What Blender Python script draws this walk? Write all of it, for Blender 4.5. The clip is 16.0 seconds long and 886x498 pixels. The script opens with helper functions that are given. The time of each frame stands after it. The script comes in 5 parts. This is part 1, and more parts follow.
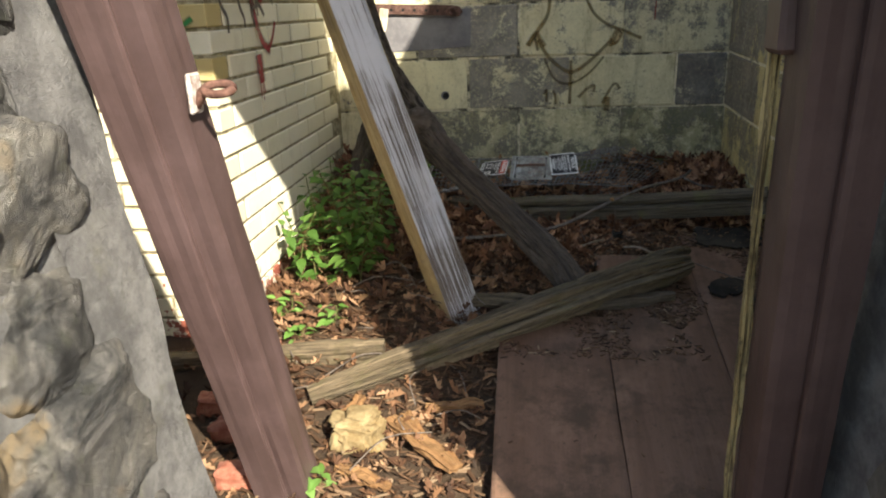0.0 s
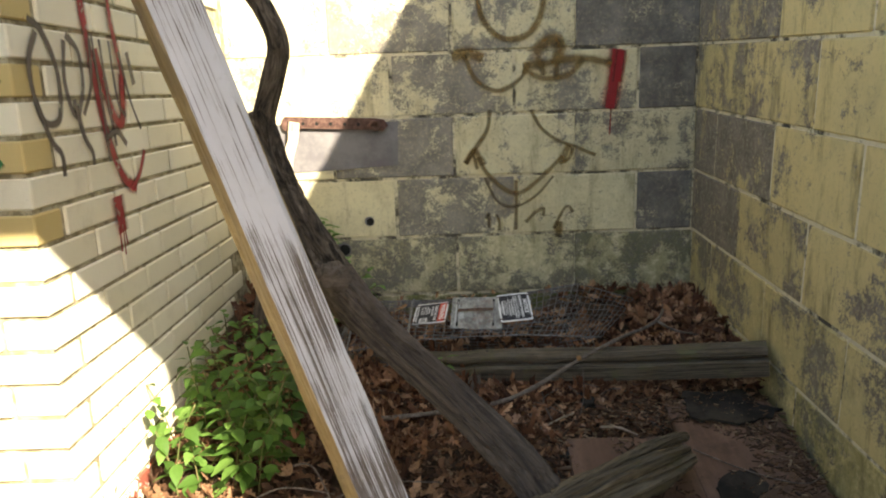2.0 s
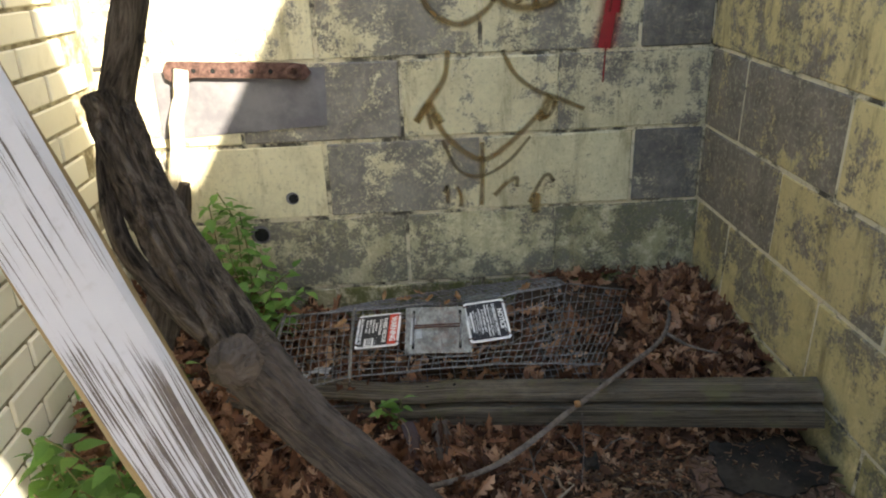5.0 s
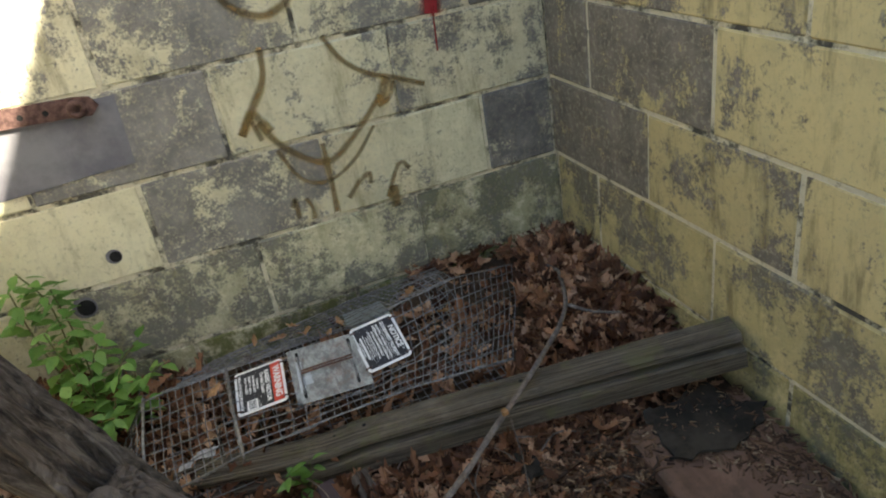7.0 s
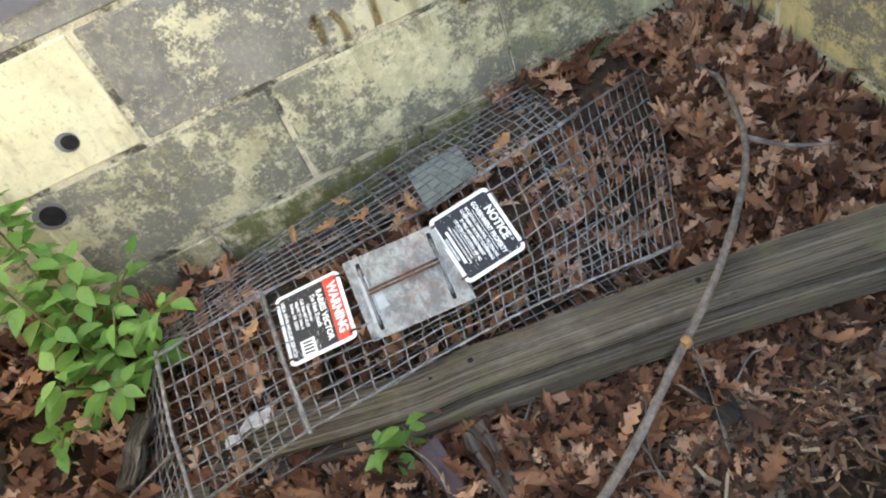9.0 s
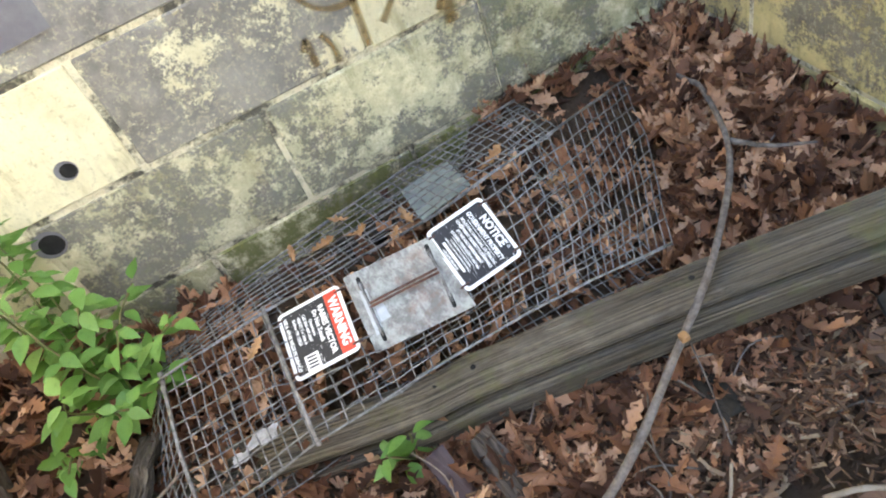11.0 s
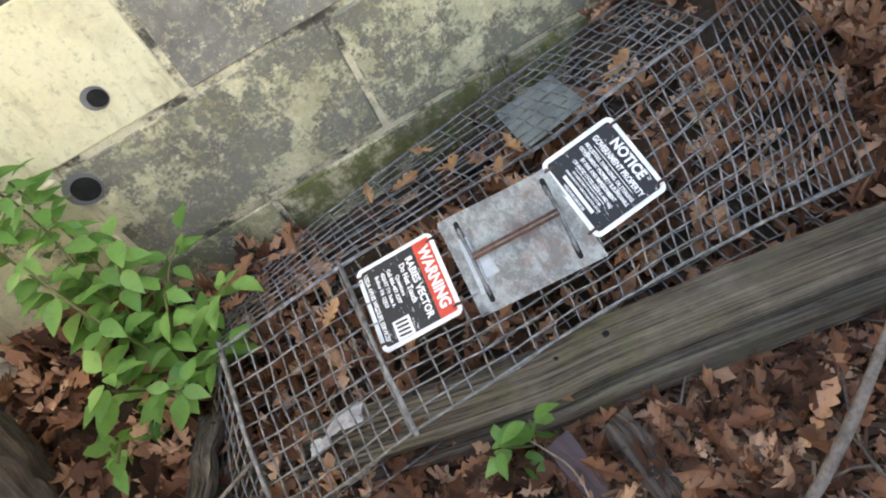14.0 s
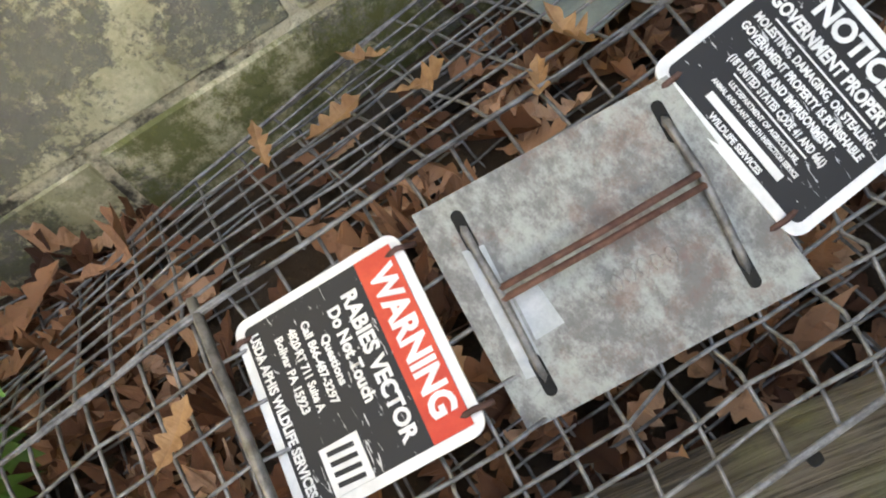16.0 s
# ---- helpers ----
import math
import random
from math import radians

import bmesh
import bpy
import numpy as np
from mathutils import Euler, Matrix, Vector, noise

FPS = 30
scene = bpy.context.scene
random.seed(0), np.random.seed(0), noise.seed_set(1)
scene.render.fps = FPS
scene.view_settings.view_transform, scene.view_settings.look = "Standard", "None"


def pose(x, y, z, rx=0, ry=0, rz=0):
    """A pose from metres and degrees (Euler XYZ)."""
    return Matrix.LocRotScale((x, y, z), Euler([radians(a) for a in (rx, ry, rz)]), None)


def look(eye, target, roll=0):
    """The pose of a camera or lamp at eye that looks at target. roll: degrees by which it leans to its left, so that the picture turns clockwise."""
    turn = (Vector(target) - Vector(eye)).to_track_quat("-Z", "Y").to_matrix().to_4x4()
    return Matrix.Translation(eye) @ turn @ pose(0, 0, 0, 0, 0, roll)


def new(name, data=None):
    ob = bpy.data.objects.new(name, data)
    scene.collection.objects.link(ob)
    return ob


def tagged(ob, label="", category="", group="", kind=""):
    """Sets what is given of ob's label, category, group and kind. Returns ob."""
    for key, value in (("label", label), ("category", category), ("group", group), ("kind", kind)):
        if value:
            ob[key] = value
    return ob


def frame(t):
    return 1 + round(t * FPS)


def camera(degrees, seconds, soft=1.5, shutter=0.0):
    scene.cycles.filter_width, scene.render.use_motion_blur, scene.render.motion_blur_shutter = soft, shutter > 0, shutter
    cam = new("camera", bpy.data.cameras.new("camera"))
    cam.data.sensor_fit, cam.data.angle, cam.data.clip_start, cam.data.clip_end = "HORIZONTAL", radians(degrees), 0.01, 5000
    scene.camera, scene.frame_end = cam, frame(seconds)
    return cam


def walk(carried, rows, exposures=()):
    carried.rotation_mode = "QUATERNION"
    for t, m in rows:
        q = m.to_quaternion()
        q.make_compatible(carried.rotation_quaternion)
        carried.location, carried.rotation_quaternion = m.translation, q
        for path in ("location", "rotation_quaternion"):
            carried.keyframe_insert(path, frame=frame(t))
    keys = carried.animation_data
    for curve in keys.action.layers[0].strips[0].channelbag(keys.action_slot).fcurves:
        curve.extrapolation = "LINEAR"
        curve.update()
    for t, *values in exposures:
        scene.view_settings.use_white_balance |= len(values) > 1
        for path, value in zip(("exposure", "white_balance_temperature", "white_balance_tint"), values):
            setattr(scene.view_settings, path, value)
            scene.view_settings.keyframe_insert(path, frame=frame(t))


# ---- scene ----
cam = camera(62.8, 16.0, soft=2.0)
PATH = [
    (0, (-0.755, -2.982, 0.906), (-0.992, -1.1, 0.273), -2.1),
    (0.5, (-0.841, -2.816, 0.93), (-0.837, -0.895, 0.376), -1.3),
    (1, (-0.884, -2.703, 0.942), (-0.724, -0.774, 0.439), -0.8),
    (1.5, (-0.868, -2.573, 0.97), (-0.762, -0.628, 0.515), -1.7),
    (2, (-0.801, -2.446, 0.994), (-0.84, -0.493, 0.566), -2.0),
    (2.5, (-0.772, -2.365, 0.979), (-0.865, -0.457, 0.385), -1.6),
    (3, (-0.796, -2.247, 0.965), (-0.796, -0.372, 0.269), -0.1),
    (3.5, (-0.863, -2.073, 1.0), (-0.765, -0.205, 0.291), 0.7),
    (6, (-0.821, -1.754, 1.154), (-0.569, 0.067, 0.365), -6.5),
    (6.5, (-0.837, -1.669, 1.152), (-0.27, 0.032, 0.266), -9.5),
    (7, (-0.864, -1.621, 1.149), (-0.323, 0.098, 0.284), -10.1),
    (7.5, (-0.865, -1.48, 1.121), (-0.479, 0.287, 0.269), -10.3),
    (8, (-0.828, -1.313, 1.102), (-0.584, 0.394, 0.089), -14.2),
    (8.5, (-0.77, -1.152, 1.099), (-0.619, 0.371, -0.189), -21.3),
    (9, (-0.773, -1.065, 1.058), (-0.599, 0.352, -0.342), -22.5),
    (11.5, (-0.817, -1.109, 1.063), (-0.561, 0.357, -0.274), -23.0),
    (12, (-0.832, -1.137, 1.088), (-0.629, 0.369, -0.211), -23.2),
    (12.5, (-0.838, -1.153, 1.102), (-0.696, 0.391, -0.161), -23.9),
    (13, (-0.829, -1.163, 1.098), (-0.736, 0.359, -0.197), -26.4),
    (13.5, (-0.826, -1.094, 1.073), (-0.772, 0.347, -0.312), -28.6),
    (14, (-0.842, -0.898, 0.940), (-0.808, 0.463, -0.456), -29.9),
    (14.5, (-0.831, -0.720, 0.815), (-0.873, 0.564, -0.652), -33.2),
    (15, (-0.843, -0.599, 0.718), (-0.853, 0.565, -0.846), -33.1),
    (15.5, (-0.840, -0.556, 0.668), (-0.838, 0.573, -0.922), -33.3),
    (16, (-0.828, -0.534, 0.636), (-0.757, 0.651, -0.911), -30.8),
]
EXPOSURES = ((0, 1.38, 7100, 9), (0.5, 1.68, 7300, 9), (1, 1.9, 7500, 10), (1.5, 2.1, 7700, 10), (2.5, 1.93, 7900, 11), (3.5, 2.38, 7700, 11), (6, 2.15, 7100, 10), (6.5, 2.2, 7100, 10), (7.5, 2.45, 7000, 9), (8.5, 3.03, 7000, 11), (9, 3.62, 6900, 11),
             (11.5, 3.8, 6800, 12), (12.5, 3.85, 6800, 12), (13.5, 3.65, 6800, 12), (14, 3.42, 6700, 12), (14.5, 3.70, 7100, 11), (15.5, 3.6, 7400, 11), (16, 3.35, 7600, 11))
walk(cam, [(t, look(eye, target, roll)) for t, eye, target, roll in PATH], EXPOSURES)

# ---- world, sun ----
SUN = Vector((-0.555, 0.832, -0.765)).normalized()
world = bpy.data.worlds.new("world")
scene.world = world
world.use_nodes = True
wn = world.node_tree
sky = wn.nodes.new("ShaderNodeTexSky")
sky.sky_type = "NISHITA"
sky.sun_disc = False
sky.sun_elevation = math.asin(-SUN.z)
sky.sun_rotation = math.atan2(-SUN.x, -SUN.y)
wn.links.new(sky.outputs[0], wn.nodes["Background"].inputs[0])
wn.nodes["Background"].inputs[1].default_value = 0.15
sun_data = bpy.data.lights.new("sun", "SUN")
sun_data.energy = 5.0
sun_data.angle = radians(0.6)
sun_data.color = (1.0, 0.95, 0.86)
sun = new("sun", sun_data)
sun.matrix_world = look((2, -4, 6), Vector((2, -4, 6)) + SUN)

# ---- materials ----


class Nodes:
    """A small builder for one node material."""

    def __init__(self, name, rough=0.8, metal=0.0):
        self.m = bpy.data.materials.new(name)
        self.m.use_nodes = True
        self.t = self.m.node_tree
        self.b = self.t.nodes["Principled BSDF"]
        self.b.inputs["Roughness"].default_value = rough
        self.b.inputs["Metallic"].default_value = metal
        self.b.inputs["Specular IOR Level"].default_value = 0.3
        self.pos = self.t.nodes.new("ShaderNodeNewGeometry").outputs["Position"]

    def put(self, socket, v):
        if isinstance(v, bpy.types.NodeSocket):
            self.t.links.new(v, socket)
        else:
            socket.default_value = v

    def uv(self, sx=1.0, sy=1.0):
        return self.scale(self.t.nodes.new("ShaderNodeTexCoord").outputs["UV"], (sx, sy, 1))

    def scale(self, v, s):
        n = self.t.nodes.new("ShaderNodeMapping")
        n.inputs["Scale"].default_value = s
        self.t.links.new(v, n.inputs["Vector"])
        return n.outputs[0]

    def noise(self, scale, detail=5.0, rough=0.6, vec=None, dist=0.0):
        n = self.t.nodes.new("ShaderNodeTexNoise")
        n.inputs["Scale"].default_value = scale
        n.inputs["Detail"].default_value = detail
        n.inputs["Roughness"].default_value = rough
        n.inputs["Distortion"].default_value = dist
        self.put(n.inputs["Vector"], vec or self.pos)
        return n.outputs["Fac"]

    def math(self, op, a, b=0.0, c=0.0):
        n = self.t.nodes.new("ShaderNodeMath")
        n.operation = op
        self.put(n.inputs[0], a)
        self.put(n.inputs[1], b)
        if op in ("MULTIPLY_ADD",):
            self.put(n.inputs[2], c)
        return n.outputs[0]

    def step(self, v, lo, hi, to0=0.0, to1=1.0):
        n = self.t.nodes.new("ShaderNodeMapRange")
        n.interpolation_type = "SMOOTHSTEP"
        self.put(n.inputs["Value"], v)
        self.put(n.inputs["From Min"], lo)
        self.put(n.inputs["From Max"], hi)
        n.inputs["To Min"].default_value = to0
        n.inputs["To Max"].default_value = to1
        return n.outputs[0]

    def mix(self, f, a, b):
        n = self.t.nodes.new("ShaderNodeMix")
        n.data_type = "RGBA"
        self.put(n.inputs[0], f)
        self.put(n.inputs[6], (*a, 1) if isinstance(a, tuple) else a)
        self.put(n.inputs[7], (*b, 1) if isinstance(b, tuple) else b)
        return n.outputs[2]

    def ramp(self, f, *stops):
        n = self.t.nodes.new("ShaderNodeValToRGB")
        e = n.color_ramp.elements
        while len(e) < len(stops):
            e.new(0.5)
        for el, (p, c) in zip(e, stops):
            el.position, el.color = p, (*c, 1)
        self.put(n.inputs[0], f)
        return n.outputs[0]

    def info(self, out):
        return self.t.nodes.new("ShaderNodeObjectInfo").outputs[out]

    def split(self, v):
        n = self.t.nodes.new("ShaderNodeSeparateXYZ")
        self.t.links.new(v, n.inputs[0])
        return n.outputs

    def island(self):
        return self.t.nodes.new("ShaderNodeNewGeometry").outputs["Random Per Island"]

    def bump(self, h, strength=0.5, dist=0.005):
        n = self.t.nodes.new("ShaderNodeBump")
        n.inputs["Strength"].default_value = strength
        n.inputs["Distance"].default_value = dist
        self.put(n.inputs["Height"], h)
        if self.b.inputs["Normal"].is_linked:
            self.t.links.new(self.b.inputs["Normal"].links[0].from_socket, n.inputs["Normal"])
        self.t.links.new(n.outputs[0], self.b.inputs["Normal"])

    def color(self, c):
        self.put(self.b.inputs["Base Color"], (*c, 1) if isinstance(c, tuple) else c)
        return self.m


def block_material(name, cream_a, cream_b, grey_a, grey_b, drip):
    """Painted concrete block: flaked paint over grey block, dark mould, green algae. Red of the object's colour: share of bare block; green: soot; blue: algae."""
    k = Nodes(name, 0.9)
    own = k.split(k.info("Color"))
    big, mid, fine = k.noise(6.0, 4, 0.55, dist=0.3), k.noise(34, 8, 0.78), k.noise(150, 5, 0.75)
    field = k.math("ADD", k.math("MULTIPLY", big, 0.42), k.math("ADD", k.math("MULTIPLY", mid, 0.36), k.math("MULTIPLY", fine, 0.22)))
    level = k.math("MULTIPLY_ADD", own[0], 0.20, 0.405)
    bare = k.step(k.math("SUBTRACT", level, field), -0.022, 0.024)
    paint = k.mix(k.noise(3.1, 3), cream_a, cream_b)
    paint = k.mix(k.step(k.noise(9, 6, 0.7), 0.45, 0.75, 0, 0.45), paint, (0.34, 0.30, 0.17))
    paint = k.mix(k.step(k.noise(80, 6, 0.8), 0.52, 0.68, 0, 0.55), paint, (0.25, 0.23, 0.15))
    paint = k.mix(k.step(k.noise(16, 6, 0.7, k.scale(k.pos, (1, 1, 0.22))), 0.50, 0.70, 0, drip), paint, (0.21, 0.17, 0.085))
    grey = k.mix(k.step(k.noise(13, 5, 0.7), 0.3, 0.7), grey_a, grey_b)
    grey = k.mix(k.step(k.noise(70, 7, 0.8), 0.50, 0.62, 0, 0.65), grey, (0.47, 0.43, 0.29))
    grey = k.mix(k.step(k.noise(95, 4, 0.7), 0.60, 0.72, 0, 0.5), grey, (0.085, 0.08, 0.075))
    c = k.mix(bare, paint, grey)
    c = k.mix(k.math("MULTIPLY", own[1], k.step(k.noise(10, 6, 0.7), 0.25, 0.65)), c, (0.065, 0.064, 0.064))
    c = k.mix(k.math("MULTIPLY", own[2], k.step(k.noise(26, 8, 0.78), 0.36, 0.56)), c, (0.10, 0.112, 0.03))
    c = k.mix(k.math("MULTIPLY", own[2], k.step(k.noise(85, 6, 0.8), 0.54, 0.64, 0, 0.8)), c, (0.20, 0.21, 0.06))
    k.bump(k.math("SUBTRACT", 1.0, bare), 0.5, 0.002)
    k.bump(k.noise(150, 6, 0.7), 0.4, 0.003)
    k.bump(k.noise(22, 4), 0.3, 0.006)
    return k.color(c)


BLOCK_BACK = block_material("painted_block", (0.77, 0.71, 0.48), (0.66, 0.61, 0.40), (0.16, 0.148, 0.132), (0.29, 0.272, 0.238), 0.6)
BLOCK_RIGHT = block_material("yellowed_painted_block", (0.68, 0.56, 0.28), (0.53, 0.43, 0.20), (0.145, 0.122, 0.098), (0.265, 0.228, 0.182), 0.85)


def block_mortar(name, lo, hi):
    k = Nodes(name, 0.95)
    c = k.mix(k.step(k.noise(7, 7, 0.75), lo, hi), (0.08, 0.075, 0.06), (0.66, 0.60, 0.42))
    c = k.mix(k.step(k.noise(60, 6, 0.75), 0.54, 0.72, 0, 0.6), c, (0.22, 0.20, 0.14))
    k.bump(k.noise(90, 6), 1.0, 0.008)
    return k.color(c)


MORTAR = block_mortar("painted_mortar", 0.40, 0.50)
MORTAR_BACK = block_mortar("cracked_mortar", 0.42, 0.54)


def brick_material():
    k = Nodes("cream_painted_brick", 0.75)
    own = k.split(k.info("Color"))
    field = k.math("ADD", k.math("MULTIPLY", k.noise(17, 5, 0.65), 0.7), k.math("MULTIPLY", k.noise(90, 4, 0.7), 0.3))
    chip = k.step(k.math("SUBTRACT", k.math("MULTIPLY_ADD", own[0], 0.34, 0.30), field), -0.01, 0.012)
    paint = k.mix(k.info("Random"), (0.74, 0.70, 0.54), (0.82, 0.79, 0.65))
    # Green of the object's colour: tan tone, full where shade is painted in.
    paint = k.mix(k.math("MULTIPLY", own[1], 0.85), paint, (0.50, 0.38, 0.13))
    paint = k.mix(k.step(k.noise(11, 6, 0.7), 0.5, 0.8, 0, 0.35), paint, (0.45, 0.40, 0.28))
    paint = k.mix(k.step(k.noise(75, 5, 0.8), 0.66, 0.74, 0, 0.7), paint, (0.16, 0.14, 0.11))
    c = k.mix(chip, paint, k.mix(k.noise(60, 4), (0.24, 0.05, 0.03), (0.36, 0.13, 0.09)))
    k.bump(k.math("SUBTRACT", 1.0, chip), 0.5, 0.0015)
    k.bump(k.noise(110, 5), 0.25, 0.002)
    return k.color(c)


BRICK = brick_material()


def brick_mortar():
    k = Nodes("brick_mortar", 0.95)
    c = k.mix(k.step(k.noise(40, 5), 0.4, 0.62), (0.22, 0.19, 0.12), (0.46, 0.42, 0.30))
    k.bump(k.noise(150, 4), 0.5, 0.003)
    return k.color(c)


BRICK_MORTAR = brick_mortar()


def wood(name, a, b, crack, rough=0.85, grain=260, streak=0.5, moss=None, relief=0.9, dirt_=None):
    """Wood with its grain along the second UV axis (metres)."""
    k = Nodes(name, rough)
    g = k.noise(1.0, 6, 0.65, k.uv(grain, 3.0), 0.08)
    g2 = k.noise(1.0, 4, 0.6, k.uv(grain * 0.3, 1.1), 0.12)
    c = k.mix(k.step(g2, 0.3, 0.7), a, b)
    c = k.mix(k.step(g, 0.46, 0.62, 0, streak), c, crack)
    c = k.mix(k.step(k.noise(26, 5, 0.7), 0.55, 0.75, 0, 0.5), c, tuple(0.45 * x for x in b))
    c = k.mix(k.step(k.noise(1.0, 5, 0.75, k.uv(grain * 1.5, 24), 0.2), 0.52, 0.66, 0, streak), c, crack)
    c = k.mix(k.step(k.noise(5, 5, 0.7), 0.5, 0.7, 0, 0.45), c, tuple(min(0.8, 1.5 * x) for x in b))
    if moss:
        c = k.mix(k.step(k.noise(15, 5, 0.7), 0.5, 0.68, 0, 0.75), c, moss)
    if dirt_:
        c = k.mix(k.step(k.noise(7, 6, 0.72), 0.46, 0.66, 0, 0.85), c, dirt_)
        c = k.mix(k.step(k.noise(70, 5, 0.75), 0.58, 0.68, 0, 0.6), c, dirt_)
    k.bump(g, relief, 0.006)
    k.bump(g2, 0.6, 0.010)
    return k.color(c)


GREY_WOOD = wood("weathered_grey_wood", (0.115, 0.092, 0.07), (0.215, 0.18, 0.14), (0.028, 0.021, 0.017), moss=(0.085, 0.08, 0.04))
BEAM_WOOD = wood("weathered_beam_wood", (0.098, 0.08, 0.058), (0.20, 0.168, 0.124), (0.022, 0.017, 0.012), grain=300, streak=0.8, moss=(0.13, 0.125, 0.06))
LOG_WOOD = wood("weathered_log_wood", (0.09, 0.07, 0.045), (0.19, 0.145, 0.09), (0.02, 0.015, 0.010), grain=130, streak=0.65, moss=(0.10, 0.085, 0.042))
DARK_WOOD = wood("dark_rotten_wood", (0.075, 0.058, 0.045), (0.16, 0.13, 0.105), (0.018, 0.014, 0.012))
ROT_WOOD = wood("orange_rotten_wood", (0.24, 0.12, 0.05), (0.33, 0.19, 0.085), (0.08, 0.04, 0.018))
YELLOW_WOOD = wood("bare_yellow_wood", (0.36, 0.25, 0.11), (0.47, 0.35, 0.18), (0.16, 0.09, 0.04), 0.7, 120, 0.55, relief=0.4, dirt_=(0.30, 0.22, 0.13))
PALE_WOOD = wood("pale_flaked_wood", (0.60, 0.52, 0.36), (0.72, 0.66, 0.50), (0.22, 0.16, 0.09), 0.8, 150, 0.4)
EDGE_WOOD = wood("flaked_yellow_wood", (0.26, 0.20, 0.09), (0.44, 0.36, 0.18), (0.03, 0.022, 0.014), 0.85, 110, 0.9, dirt_=(0.05, 0.035, 0.022))
LIMB_WOOD = wood("barkless_dark_grey_wood", (0.055, 0.043, 0.034), (0.125, 0.10, 0.08), (0.016, 0.012, 0.010), grain=90, streak=0.7, relief=1.0)
DECK = wood("brown_painted_plank", (0.15, 0.086, 0.057), (0.19, 0.112, 0.076), (0.11, 0.066, 0.044), 0.85, 50, 0.3, relief=0.25, dirt_=(0.075, 0.05, 0.034))


def peeled_white():
    k = Nodes("peeling_white_paint", 0.6)
    g = k.noise(1.0, 5, 0.6, k.uv(420, 2.6), 0.3)
    low = k.split(k.pos)[2]
    worn = k.step(k.math("ADD", g, k.math("MULTIPLY_ADD", k.noise(5, 3), 0.45, -0.225)), k.step(low, 0.72, 0.80, 0.485, 0.60), k.step(low, 0.72, 0.80, 0.52, 0.64))
    c = k.mix(k.noise(7, 4), (0.52, 0.52, 0.555), (0.64, 0.64, 0.67))
    c = k.mix(k.step(k.noise(60, 5), 0.55, 0.75, 0, 0.3), c, (0.40, 0.38, 0.37))
    c = k.mix(worn, c, k.mix(k.noise(80), (0.07, 0.06, 0.06), (0.22, 0.18, 0.15)))
    k.bump(k.math("SUBTRACT", 1.0, worn), 0.6, 0.0016)
    return k.color(c)


WHITE_PEEL = peeled_white()


def maroon(name, a, b, scuff):
    k = Nodes(name, 0.5)
    g = k.noise(1.0, 6, 0.65, k.uv(60, 2.5), 0.4)
    c = k.mix(k.step(k.noise(5, 5, 0.7), 0.35, 0.7), a, b)
    c = k.mix(k.step(k.noise(1.0, 6, 0.7, k.uv(34, 3.5), 0.4), 0.66, 0.72, 0, 0.7), c, scuff)
    c = k.mix(k.step(k.noise(45, 5, 0.75), 0.60, 0.72, 0, 0.5), c, (0.05, 0.03, 0.03))
    k.bump(g, 0.3, 0.003)
    k.bump(k.noise(70, 5), 0.25, 0.002)
    return k.color(c)


MAROON = maroon("worn_maroon_paint", (0.072, 0.046, 0.043), (0.105, 0.069, 0.067), (0.24, 0.185, 0.16))
MAROON_DARK = maroon("dark_maroon_paint", (0.05, 0.031, 0.028), (0.078, 0.050, 0.045), (0.19, 0.085, 0.045))


def bark():
    k = Nodes("bark", 0.95)
    g = k.noise(1.0, 6, 0.7, k.uv(70, 12), 1.2)
    c = k.ramp(g, (0.36, (0.018, 0.014, 0.010)), (0.50, (0.09, 0.072, 0.054)), (0.66, (0.20, 0.165, 0.128)))
    k.bump(g, 1.0, 0.02)
    return k.color(c)


BARK = bark()
KNOT_WOOD = wood("knot_wood", (0.07, 0.055, 0.043), (0.15, 0.12, 0.095), (0.02, 0.015, 0.012), grain=60)


def dirt():
    k = Nodes("dark_soil", 0.95)
    c = k.mix(k.noise(9, 6, 0.7), (0.05, 0.032, 0.02), (0.12, 0.08, 0.05))
    c = k.mix(k.step(k.noise(120, 5, 0.8), 0.55, 0.7, 0, 0.7), c, (0.22, 0.14, 0.08))
    k.bump(k.noise(60, 8, 0.75), 1.0, 0.02)
    return k.color(c)


SOIL = dirt()


def litter(name, *stops):
    k = Nodes(name, 0.75)
    c = k.ramp(k.island(), *stops)
    c = k.mix(k.step(k.noise(120, 4), 0.5, 0.75, 0, 0.5), c, (0.06, 0.032, 0.018))
    k.bump(k.noise(260, 3), 0.4, 0.001)
    return k.color(c)


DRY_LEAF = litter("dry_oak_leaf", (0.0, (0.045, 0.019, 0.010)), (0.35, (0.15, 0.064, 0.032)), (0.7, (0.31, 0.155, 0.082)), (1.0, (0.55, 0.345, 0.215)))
# Darker copy of the leaf colours, offsetting the sun's brightness by the brick wall.
SUN_DARKENED_LEAF = litter("sun_darkened_leaf", (0.0, (0.036, 0.018, 0.010)), (0.35, (0.10, 0.048, 0.025)), (0.7, (0.19, 0.098, 0.05)), (1.0, (0.33, 0.20, 0.115)))
CHIPS = litter("bark_chips", (0.0, (0.026, 0.015, 0.009)), (0.4, (0.09, 0.047, 0.025)), (0.85, (0.165, 0.098, 0.055)), (1.0, (0.30, 0.22, 0.14)))


